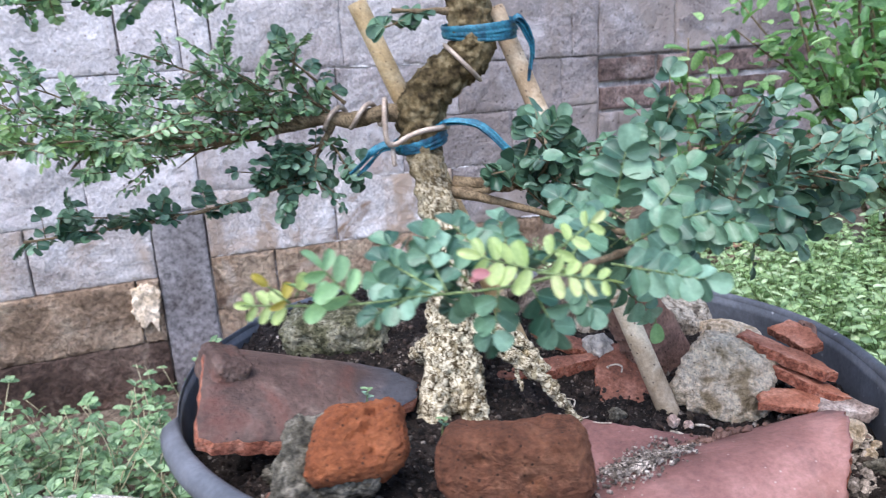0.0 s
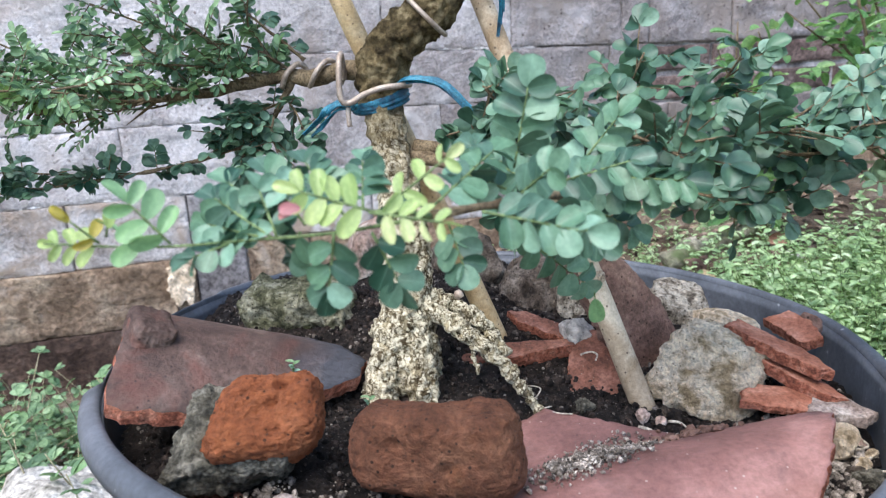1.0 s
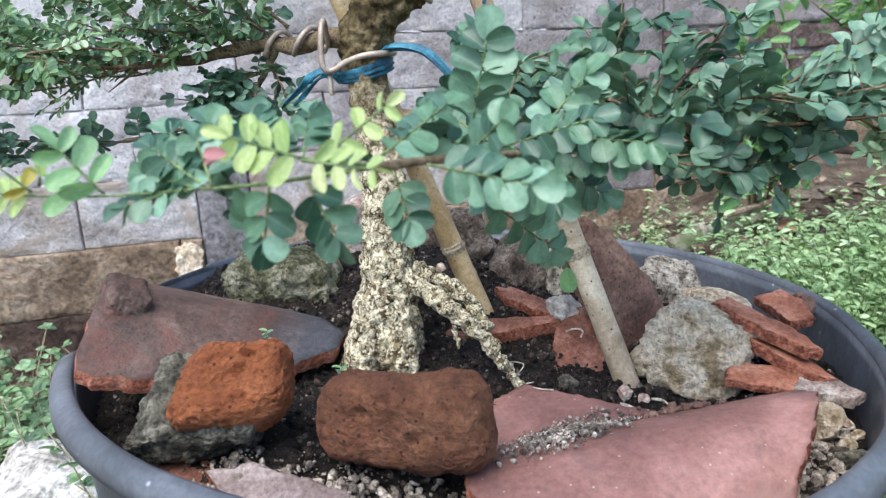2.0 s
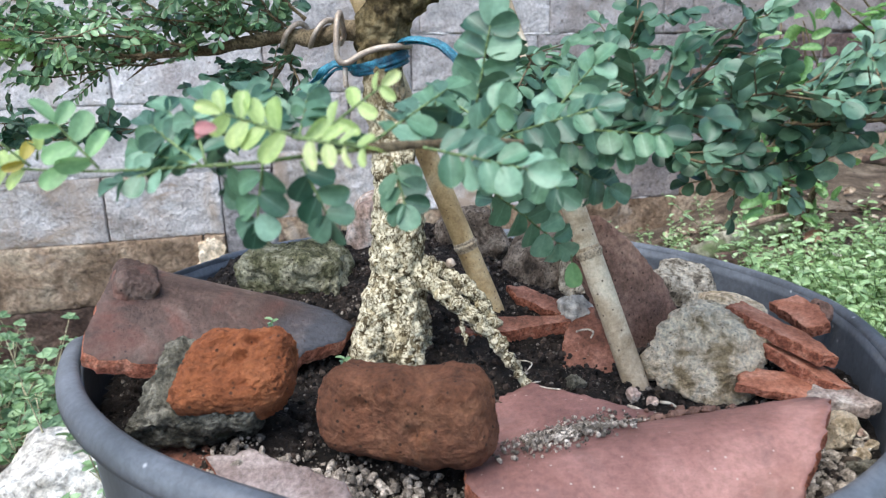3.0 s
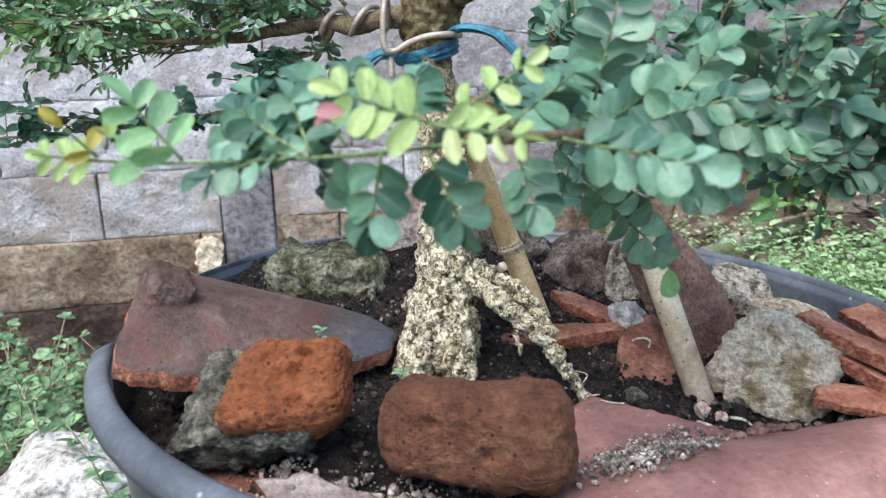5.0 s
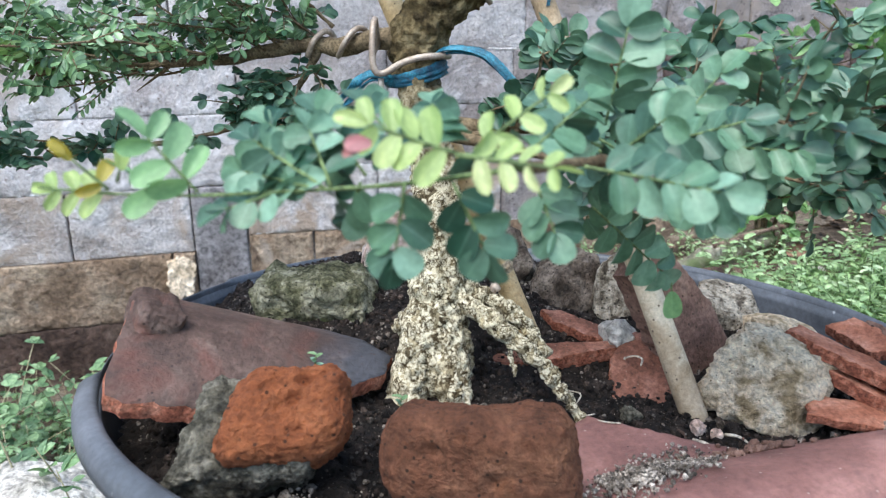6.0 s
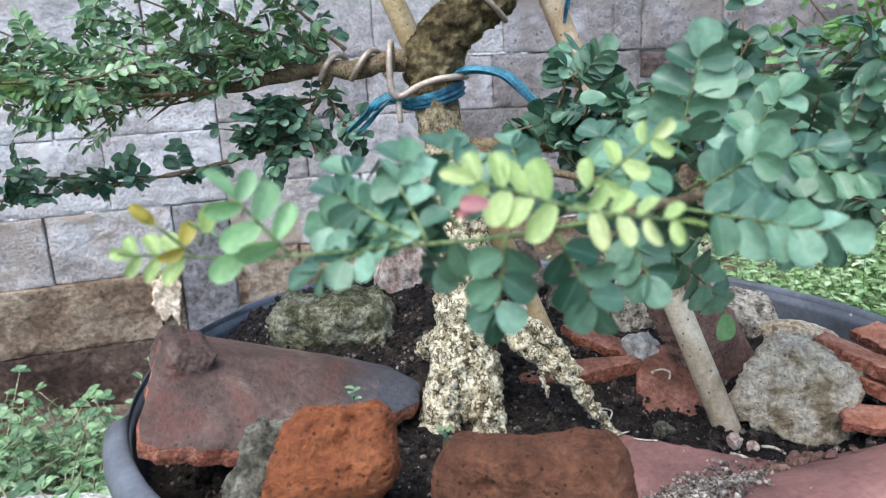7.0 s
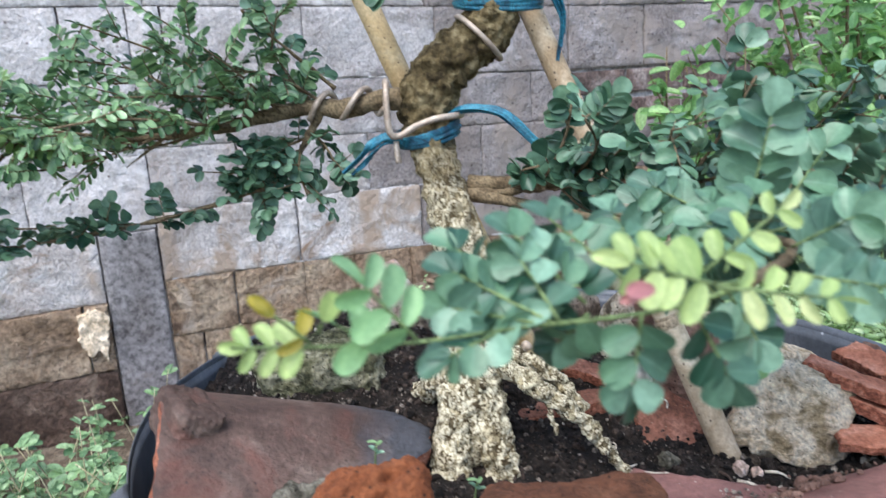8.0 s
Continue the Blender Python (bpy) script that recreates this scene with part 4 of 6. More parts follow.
for k, (place, x, normal, out, label) in enumerate([
    ((0.240, 0.461, 0.5385), (0.049, -0.040, -0.019), (0.2, -0.05, 0.97), [(-0.037, -0.008), (-0.01, -0.01), (0.028, -0.008), (0.036, 0.001), (0.01, 0.011), (-0.035, 0.01)], "tilted red roof-tile shard in a stack"),
    ((0.247, 0.453, 0.5245), (0.050, -0.048, -0.018), (0.22, -0.05, 0.97), [(-0.037, -0.008), (-0.01, -0.011), (0.03, -0.009), (0.039, 0.001), (0.01, 0.011), (-0.036, 0.009)], "tilted red roof-tile shard in a stack"),
    ((0.247, 0.430, 0.5145), (0.97, -0.2, -0.02), (0.0, -0.12, 0.97), [(-0.036, -0.012), (0.0, -0.012), (0.034, -0.01), (0.04, -0.002), (0.01, 0.012), (-0.034, 0.011)], "low red shard with a grey weathered end"),
    ((0.258, 0.490, 0.540), (0.5, -0.8, 0.0), (-0.2, -0.3, 0.95), [(-0.022, -0.008), (0.012, -0.01), (0.02, 0.003), (0.0, 0.012), (-0.018, 0.01)], "pale red shard behind a stack"),
]):
    piece = shard("stacked_shard", place, x, normal, out, 0.0088, SHARD, label, 20 + k, group="stack of clay shards")
    if k == 2:
        part("weathered_end", plate_mesh("weathered_end", [(-0.016, -0.0125), (0.018, -0.0105), (0.0245, -0.001), (0.004, 0.0095), (-0.012, 0.0115)], 0.0084, rings=6, segs=60, chip=0.002, seed=5), WEATHERED, piece, "grey-white weathered end", m=Matrix.Translation((0.019, -0.0015, 0.0012)))
shard("rim_shard", (-0.089, 0.281, 0.516), (0.92, -0.4, 0), (0.05, -0.3, 0.95), [(-0.034, -0.01), (0.0, -0.013), (0.034, -0.01), (0.036, 0.006), (0.0, 0.011), (-0.03, 0.008)], 0.011, CLAYDARK, "dull red shard half buried by the rim", 31)
shard("rim_shard", (-0.020, 0.270, 0.516), (0.98, -0.19, 0.0), (0.05, -0.3, 0.95), [(-0.046, -0.004), (-0.03, -0.013), (0.02, -0.014), (0.046, -0.006), (0.03, 0.009), (-0.03, 0.01)], 0.011, MAUVE, "long grey-pink tile piece at the front rim", 32)
rock("rim_crumb", (0.009, 0.007, 0.009), (0.277, 0.53, 0.525), (0, 0, 0), 44, REDPIT, "brown crumb of tile by the rim", "rubble")

for k, (x, y, s) in enumerate([(0.052, 0.262, 0.007), (0.078, 0.272, 0.0055), (0.018, 0.262, 0.006), (0.088, 0.258, 0.0048), (0.035, 0.252, 0.0052), (-0.005, 0.256, 0.0058), (0.066, 0.255, 0.0042)]):
    rock("gravel_stone", (s, s * 0.8, s * 0.7), (x, y, soil_z(x, y) + s * 0.4), (k * 20, 10, k * 47), 90 + k, (PINKSTONE, DARKSTONE, STONE, CHALK)[k % 4], ("small white chip among gravel", "small brown stone among gravel", "small sandy stone among gravel", "small chalk chip among gravel")[k % 4], group="gravel stones")
for k, (x, y, s) in enumerate([(0.03, 0.272, 0.008), (0.06, 0.266, 0.007), (0.042, 0.262, 0.006), (-0.115, 0.322, 0.011), (-0.13, 0.335, 0.009), (-0.145, 0.345, 0.008), (0.27, 0.37, 0.008), (0.262, 0.345, 0.007), (0.17, 0.435, 0.006), (0.11, 0.44, 0.007), (-0.06, 0.43, 0.008)]):
    rock("soil_clod", (s, s * 0.8, s * 0.75), (x, y, soil_z(x, y) + s * 0.35), (k * 31, 0, k * 53), 110 + k, SOIL if k % 3 else GREYMORTAR, "dark crumbly clod of soil" if k % 3 else "small grey lump of old mortar", "clod", lump=0.4, grain=0.14)
for k, (x, y, s) in enumerate([(0.268, 0.405, 0.0065), (0.274, 0.392, 0.005), (0.279, 0.415, 0.0055), (0.266, 0.378, 0.006), (0.281, 0.40, 0.004), (0.16, 0.425, 0.0045), (0.165, 0.44, 0.004)]):
    rock("gravel_stone", (s, s * 0.85, s * 0.7), (x, y, soil_z(x, y) + s * 0.4), (k * 20, 10, k * 47), 130 + k, (DARKSTONE, STONE, PINKSTONE)[k % 3], ("small brown stone beside the broad tile", "small ochre stone beside the broad tile", "small pale stone beside the broad tile")[k % 3], group="gravel stones")
rnd = random.Random(77)
for k, (x, y, n, label) in enumerate([(0.268, 0.398, 5, "curled pale rootlet on gravel"), (0.278, 0.385, 4, "curled pale rootlet on gravel"), (0.272, 0.41, 4, "curled pale rootlet on gravel"), (0.118, 0.476, 3, "curled pale rootlet on a clay shard"), (0.088, 0.43, 4, "thin rootlet beside the root's tip"), (0.075, 0.44, 4, "thin rootlet beside the root's tip")]):
    pts, p, a = [], Vector((x, y, soil_z(x, y) + (0.016 if k == 3 else 0.003))), rnd.uniform(0, 6.28)
    for i in range(n + 2):
        pts.append((*p, 0.0007 if k < 4 else 0.0005))
        a += rnd.uniform(0.3, 1.3)
        p = p + Vector((math.cos(a), math.sin(a), rnd.uniform(-0.15, 0.35))) * 0.007
    thing("rootlet", tube("rootlet", pts, segs=6, steps=6), PALEROOT, label, "root")
for k, (a, b, r) in enumerate([((0.145, 0.415, 0.499), (0.158, 0.405, 0.503), 0.0014), ((0.138, 0.425, 0.50), (0.141, 0.408, 0.5), 0.0011), ((0.165, 0.425, 0.499), (0.176, 0.415, 0.5), 0.001), ((0.045, 0.395, 0.503), (0.07, 0.39, 0.5), 0.0009)]):
    a, b = Vector(a), Vector(b)
    a.z, b.z = soil_z(a.x, a.y) + 0.003, soil_z(b.x, b.y) + 0.004
    thing("dry_twig", tube("dry_twig", [(*a, r), (*(a.lerp(b, 0.5) + Vector((0.001, 0.001, 0.001))), r * 0.9), (*b, r * 0.6)], segs=6, steps=4, rough=0.0003), DEADWOOD if k % 2 else PALEROOT, "bit of dry twig on dark soil", "twig", "bits of dry twig")

# ---- bamboo stakes ----
def stake(name, a, b, r, material, nodes, label):
    """A bamboo cane: a slightly tapered culm with swollen joints."""
    a, b = Vector(a), Vector(b)
    pts = [(*a.lerp(b, i / 40), r * (1 - 0.12 * i / 40) * (1 + 0.03 * noise.noise(Vector((i * 0.3, r * 900, 0))))) for i in range(41)]
    ob = thing(name, tube(name, pts, segs=24, steps=1), material, label, "stake", "bamboo stakes")
    along = (b - a).normalized()
    for k in nodes:
        c = a.lerp(b, k)
        q = r * (1 - 0.12 * k)
        ring_pts = [(*(c + along * d), q * w) for d, w in ((-0.006, 0.98), (-0.003, 1.03), (-0.001, 1.14), (0.0008, 1.15), (0.0018, 1.03), (0.0026, 1.07), (0.004, 1.0))]
        part("node", mesh_of("node", *tube_data(ring_pts, segs=24, steps=2)), TWIGNODE, ob, "swollen brown bamboo joint")
    return ob


stake("bamboo_stake", (0.1535, 0.447, 0.487), (0.0235, 0.518, 0.80), 0.0083, GREYBAMBOO, (0.3, 0.66), "weathered pale bamboo stake leaning towards the trunk")
stake("bamboo_stake", (0.043, 0.518, 0.505), (-0.082, 0.512, 0.81), 0.0086, BAMBOO, (0.2, 0.66), "straw-coloured bamboo stake leaning behind the trunk")

# ---- bonsai ----
tree = thing("bonsai_tree", None, None, "potted bonsai with flaky pale bark and small round leaflets", "bonsai")
tree.location = (-0.015, 0.44, 0.5)
T0 = Matrix.Translation((0.015, -0.44, -0.5))


def tpart(name, mesh, material, label="", kind="", parent=None):
    """A part of the tree, built in world metres."""
    p = parent or tree
    return part(name, mesh, material, p, label, kind, m=T0 if p is tree else None)


trunk_data = join(
    tube_data([(-0.013, 0.442, 0.49, 0.02), (-0.013, 0.441, 0.52, 0.0205), (-0.0138, 0.441, 0.55, 0.0198), (-0.0135, 0.443, 0.58, 0.0178), (-0.014, 0.45, 0.62, 0.016), (-0.024, 0.466, 0.665, 0.0135), (-0.034, 0.484, 0.70, 0.0135),
               (-0.035, 0.489, 0.722, 0.0175), (-0.026, 0.491, 0.742, 0.0175), (-0.008, 0.493, 0.757, 0.0165), (0.006, 0.496, 0.771, 0.0168), (0.006, 0.50, 0.79, 0.0165), (0.002, 0.505, 0.83, 0.015), (-0.006, 0.51, 0.90, 0.009), (0.0, 0.52, 0.98, 0.005)], segs=96, steps=18, rough=0.0034, rscale=150),
)
tpart("trunk", mesh_of("trunk", *trunk_data), BARK, "gnarled trunk with flaking pale bark at its foot")
ROOTS = [
    [(-0.0125, 0.436, 0.565, 0.0155), (-0.0125, 0.427, 0.542, 0.0158), (-0.0125, 0.422, 0.519, 0.0135), (-0.0125, 0.432, 0.496, 0.009)],
    [(-0.018, 0.432, 0.562, 0.011), (-0.024, 0.415, 0.535, 0.0118), (-0.027, 0.403, 0.512, 0.0118), (-0.031, 0.395, 0.492, 0.011)],
    [(-0.007, 0.432, 0.56, 0.0105), (-0.001, 0.416, 0.532, 0.0105), (0.004, 0.406, 0.51, 0.010), (0.006, 0.401, 0.492, 0.010)],
    [(-0.006, 0.438, 0.574, 0.006), (0.014, 0.436, 0.561, 0.0066), (0.036, 0.433, 0.546, 0.006), (0.056, 0.43, 0.528, 0.0048), (0.07, 0.427, 0.512, 0.004), (0.08, 0.424, 0.497, 0.0035)],
    [(0.002, 0.444, 0.572, 0.006), (0.026, 0.448, 0.562, 0.006), (0.044, 0.445, 0.548, 0.0052), (0.056, 0.437, 0.533, 0.0045)],
    [(-0.019, 0.447, 0.554, 0.010), (-0.035, 0.464, 0.543, 0.0092), (-0.046, 0.483, 0.527, 0.0082), (-0.054, 0.498, 0.503, 0.0065)],
    [(0.034, 0.431, 0.54, 0.0012), (0.037, 0.427, 0.532, 0.0018), (0.038, 0.425, 0.524, 0.0012)],
]
for k, r in enumerate(ROOTS):
    tpart("root", mesh_of("root", *tube_data(r, segs=56, steps=16, rough=0.0034, rscale=170)), BARK, "flaky pale surface root" if k == 3 else "")

# ---- leaflets ----
def leaflet_data(wide, cup, droop, obovate):
    """A rounded leaflet of length 1: broadest past the middle, folded a little along its rib."""
    rows, half = 9, 3
    verts, faces = [], []
    for i in range(rows + 1):
        a = math.pi * i / rows
        s = (1 - math.cos(a)) / 2
        w = max(0.02, wide * math.sin(a) ** 0.85 * (1 - obovate + 2 * obovate * s))
        for k in range(-half, half + 1):
            v = k / half
            verts.append((w * v, s, cup * v * v * w * 2 - droop * s * s))
    n = 2 * half + 1
    for i in range(rows):
        for k in range(n - 1):
            faces.append((i * n + k, i * n + k + 1, (i + 1) * n + k + 1, (i + 1) * n + k))
    return np.array(verts), faces


SHAPES = [leaflet_data(0.40, 0.16, 0.16, 0.3), leaflet_data(0.37, 0.26, 0.3, 0.28), leaflet_data(0.43, 0.08, 0.12, 0.28)]
SLIM = [leaflet_data(0.27, 0.2, 0.12, 0.2), leaflet_data(0.24, 0.3, 0.22, 0.15), leaflet_data(0.3, 0.1, 0.08, 0.2)]


def lobed(base, turns):
    """A leaf of several lobes that spread from one point."""
    verts, faces, o = [], [], 0
    for a, size in turns:
        c, q = math.cos(radians(a)), math.sin(radians(a))
        m = np.array([[c, -q, 0], [q, c, 0], [0, 0, 1]]) * size
        verts.append(base[0] @ m.T + np.array([0, 0.25, 0]))
        faces += [tuple(i + o for i in f) for f in base[1]]
        o += len(base[0])
    return np.concatenate(verts), faces


OVAL = leaflet_data(0.26, 0.25, 0.2, -0.12)
TREFOIL = lobed(leaflet_data(0.33, 0.2, 0.25, 0.1), [(0, 0.8), (62, 0.62), (-62, 0.62)])


def leaf_frame(base, along, normal, size, rnd, jitter=0.35):
    y = Vector(along).normalized()
    z = Vector(normal) + Vector((rnd.gauss(0, jitter), rnd.gauss(0, jitter), rnd.gauss(0, jitter)))
    z = (z - y * z.dot(y)).normalized()
    x = y.cross(z)
    m = Matrix((x, y, z)).transposed().to_4x4() @ Matrix.Scale(size, 4)
    m.translation = Vector(base)
    return m


def compound(base, tip, pairs, size, normal, rnd, spread=62, jitter=0.3, grow=0.0, terminal=True):
    """The frames of a feathered leaf's leaflets, and its stalk."""
    base, tip = Vector(base), Vector(tip)
    ax = tip - base
    length = ax.length
    d = ax / length
    n = Vector(normal)
    n = (n - d * n.dot(d)).normalized()
    side = d.cross(n)
    end = base + d * max(0.3 * length, length - size * 0.9)
    frames = []
    for i in range(pairs):
        s = 0.22 + 0.72 * i / max(1, pairs - 1)
        g = size * (0.82 + 0.25 * math.sin(math.pi * (0.25 + 0.6 * s)) + rnd.uniform(-0.08, 0.08)) * (1 - grow * s)
        for sign in (1, -1):
            p = base.lerp(end, min(1.0, s + sign * 0.035))
            a = radians(spread + rnd.uniform(-10, 10))
            frames.append(leaf_frame(p, d * math.cos(a) + side * sign * math.sin(a) - Vector((0, 0, 0.12)), n + side * sign * 0.15, g, rnd, jitter))
    if terminal:
        frames.append(leaf_frame(end, d, n, size * (1.05 - grow), rnd, jitter))
    return frames, [(*base, 0.0005), (*base.lerp(end, 0.5), 0.00045), (*end, 0.0003)]


class Leaves:
    """Many leaflets joined into one mesh."""
    def __init__(self):
        self.v, self.f, self.n = [], [], 0

    def add(self, m, shape):
        a, f = shape
        r = np.array(m)
        self.v.append(a @ r[:3, :3].T + r[:3, 3])
        self.f += [tuple(i + self.n for i in q) for q in f]
        self.n += len(a)

    def mesh(self, name):
        return mesh_of(name, np.concatenate(self.v), self.f)


FRONT_KINDS = {"g": LEAF_ONE, "y": YOUNG, "Y": YELLOW, "o": OCHRE, "p": PINK}
LEAF_MESH = {}
for kind_key, mat_one in FRONT_KINDS.items():
    for k, s in enumerate(SHAPES if kind_key == "g" else SLIM):
        me = mesh_of("leaflet", s[0], s[1])
        me.materials.append(mat_one)
        LEAF_MESH[kind_key, k] = me

# the near branch, from the trunk forward and then to the side
NEAR = [(-0.018, 0.478, 0.668, 0.005), (0.02, 0.455, 0.664, 0.003), (0.065, 0.40, 0.664, 0.0022), (0.095, 0.33, 0.672, 0.0018), (0.1, 0.27, 0.685, 0.0016), (0.085, 0.225, 0.693, 0.0014), (0.06, 0.19, 0.696, 0.0017)]
NEARTWIG = [(0.06, 0.19, 0.696, 0.0012), (0.044, 0.18, 0.695, 0.0009), (0.028, 0.178, 0.693, 0.0008), (0.005, 0.178, 0.691, 0.0007), (-0.021, 0.173, 0.690, 0.0006), (-0.044, 0.172, 0.690, 0.0005), (-0.062, 0.168, 0.692, 0.0004)]
UPTWIG = [(0.06, 0.19, 0.696, 0.0014), (0.055, 0.178, 0.70, 0.0011), (0.046, 0.171, 0.702, 0.0008)]
# base, tip, pairs, leaflet length, kind, facing
NEAR_A = [
    ((-0.020, 0.172, 0.691), (-0.036, 0.168, 0.712), 3, 0.0105, "y", (0.1, -0.7, 0.7)),
    ((-0.044, 0.172, 0.690), (-0.066, 0.168, 0.692), 3, 0.0085, "Y", (0, -0.8, 0.6)),
    ((-0.045, 0.172, 0.691), (-0.055, 0.166, 0.704), 1, 0.0072, "o", (0.2, -0.7, 0.6)),
    ((-0.043, 0.173, 0.693), (-0.037, 0.170, 0.704), 0, 0.0105, "Y", (0.3, -0.9, 0.3)),
    ((-0.030, 0.173, 0.690), (-0.047, 0.176, 0.698), 1, 0.010, "y", (0, -0.6, 0.8)),
    ((0.007, 0.178, 0.692), (-0.018, 0.185, 0.695), 3, 0.011, "g", (0, -0.6, 0.8)),
    ((0.011, 0.178, 0.692), (-0.016, 0.190, 0.704), 3, 0.0115, "g", (0, -0.75, 0.65)),
    ((0.013, 0.178, 0.692), (0.002, 0.190, 0.709), 3, 0.011, "g", (0.1, -0.8, 0.6)),
    ((0.0, 0.177, 0.691), (-0.016, 0.17, 0.686), 1, 0.011, "g", (0, -0.5, 0.8)),
]
NEAR_B = [
    ((0.032, 0.178, 0.694), (0.029, 0.174, 0.670), 3, 0.0120, "g", (0, -0.9, 0.35)),
    ((0.044, 0.178, 0.694), (0.055, 0.176, 0.672), 3, 0.0125, "g", (0, -0.9, 0.35)),
    ((0.047, 0.171, 0.702), (0.018, 0.165, 0.712), 4, 0.0105, "Y", (0.1, -0.85, 0.5)),
    ((0.046, 0.170, 0.702), (0.076, 0.163, 0.700), 4, 0.0085, "Y", (0, -0.75, 0.65)),
    ((0.048, 0.185, 0.701), (0.072, 0.190, 0.719), 3, 0.0085, "Y", (-0.1, -0.85, 0.5)),
    ((0.075, 0.200, 0.695), (0.114, 0.190, 0.690), 4, 0.0135, "g", (0, -0.8, 0.6)),
    ((0.079, 0.280, 0.666), (0.112, 0.310, 0.630), 3, 0.0165, "g", (-0.1, -0.9, 0.4)),
    ((0.113, 0.313, 0.628), (0.115, 0.315, 0.612), 0, 0.014, "y", (0, -0.95, 0.2)),
    ((0.062, 0.210, 0.688), (0.069, 0.200, 0.674), 2, 0.012, "g", (0, -0.9, 0.4)),
    ((0.080, 0.230, 0.696), (0.058, 0.240, 0.702), 3, 0.013, "g", (0, -0.7, 0.7)),
    ((0.069, 0.230, 0.694), (0.067, 0.250, 0.708), 3, 0.012, "g", (0, -0.8, 0.6)),
]
NEAR_D = [
    ((0.085, 0.300, 0.678), (0.074, 0.320, 0.645), 3, 0.0155, "g", (0, -0.9, 0.4)),
    ((0.098, 0.310, 0.674), (0.094, 0.330, 0.640), 3, 0.0155, "g", (0.1, -0.9, 0.4)),
    ((0.080, 0.350, 0.668), (0.056, 0.355, 0.650), 3, 0.0150, "g", (0, -0.9, 0.4)),
    ((0.100, 0.290, 0.680), (0.135, 0.300, 0.660), 3, 0.0150, "g", (0, -0.8, 0.6)),
    ((0.008, 0.190, 0.694), (-0.016, 0.200, 0.708), 3, 0.012, "g", (0, -0.7, 0.7)),
    ((0.020, 0.185, 0.694), (0.000, 0.200, 0.712), 3, 0.0125, "g", (0, -0.8, 0.6)),
    ((0.032, 0.188, 0.697), (0.010, 0.210, 0.713), 3, 0.0125, "g", (0.1, -0.8, 0.5)),
    ((0.038, 0.190, 0.698), (0.030, 0.220, 0.712), 3, 0.0125, "g", (0, -0.7, 0.7)),
    ((0.050, 0.195, 0.697), (0.040, 0.225, 0.692), 3, 0.012, "g", (0, -0.6, 0.8)),
    ((0.020, 0.180, 0.693), (0.012, 0.190, 0.680), 1, 0.012, "g", (0, -0.9, 0.4)),
    ((0.058, 0.200, 0.696), (0.078, 0.235, 0.712), 3, 0.013, "g", (0, -0.8, 0.6)),
    ((0.085, 0.225, 0.695), (0.100, 0.210, 0.710), 3, 0.013, "g", (-0.1, -0.85, 0.5)),
    ((0.090, 0.260, 0.690), (0.075, 0.290, 0.668), 3, 0.014, "g", (0, -0.9, 0.4)),
    ((0.098, 0.300, 0.680), (0.125, 0.320, 0.655), 3, 0.015, "g", (0, -0.9, 0.4)),
    ((0.092, 0.330, 0.674), (0.060, 0.340, 0.690), 3, 0.014, "g", (0, -0.8, 0.6)),
]
NEAR_C = [
    ((0.081, 0.250, 0.700), (0.088, 0.250, 0.738), 3, 0.0165, "g", (-0.1, -0.95, 0.25)),
    ((0.103, 0.280, 0.692), (0.126, 0.290, 0.720), 3, 0.0155, "g", (-0.2, -0.85, 0.5)),
    ((0.112, 0.290, 0.689), (0.155, 0.280, 0.688), 4, 0.0155, "g", (0, -0.55, 0.8)),
    ((0.090, 0.26, 0.69), (0.13, 0.255, 0.703), 4, 0.0135, "g", (0, -0.7, 0.7)),
    ((0.093, 0.25, 0.688), (0.118, 0.235, 0.672), 3, 0.0135, "g", (0, -0.85, 0.5)),
    ((0.095, 0.29, 0.685), (0.140, 0.285, 0.680), 4, 0.014, "g", (0, -0.6, 0.8)),
    ((0.085, 0.27, 0.69), (0.055, 0.29, 0.705), 3, 0.014, "g", (0, -0.8, 0.5)),
]


def near_branch():
    rnd = random.Random(12)
    stalks = []
    frames = []
    for base, tip, pairs, size, key, normal in NEAR_A + NEAR_B + NEAR_C + NEAR_D:
        if key == "g":
            size *= 0.76
            base, tip = Vector(base), Vector(tip)
            tip = base + (tip - base) * max(1.08, 2.6 * size / (tip - base).length)
            pairs = min(5, max(1, int(1 + 0.72 * ((tip - base).length - 0.9 * size) / (0.52 * size))))
        fr, st = compound(base, tip, pairs, size * 0.97, normal, rnd, 62, 0.42, 0.25 if key in "Y" else 0.05)
        frames += [(m, key) for m in fr]
        stalks.append(tube_data(st, segs=6, steps=3))
    wood = join(tube_data(NEAR, segs=16, steps=8, rough=0.0006, rscale=220))
    branch = tpart("branch", mesh_of("branch", *wood), TWIG, "thin branch arching forward with round leaflets")
    part("twig", mesh_of("twig", *join(tube_data([(*q[:3], 0.75 * q[3]) for q in NEARTWIG], segs=8, steps=6), tube_data([(*q[:3], 0.75 * q[3]) for q in UPTWIG], segs=8, steps=5), *stalks)), GREENTWIG, branch, "slender green twigs and leaf stalks")
    frames.append((leaf_frame((0.030, 0.158, 0.706), (-0.9, -0.2, 0.05), (0, -0.8, 0.5), 0.0062, rnd, 0.1), "p"))
    frames.append((leaf_frame((0.028, 0.158, 0.705), (-0.9, -0.1, -0.2), (0, -0.9, 0.3), 0.0052, rnd, 0.1), "p"))
    frames.append((leaf_frame((-0.052, 0.167, 0.701), (-0.6, -0.3, 0.6), (0.5, -0.8, 0.2), 0.004, rnd, 0.1), "o"))
    for m, key in frames:
        part("leaflet", LEAF_MESH[key, rnd.randrange(3)], None, branch, m=m)


near_branch()


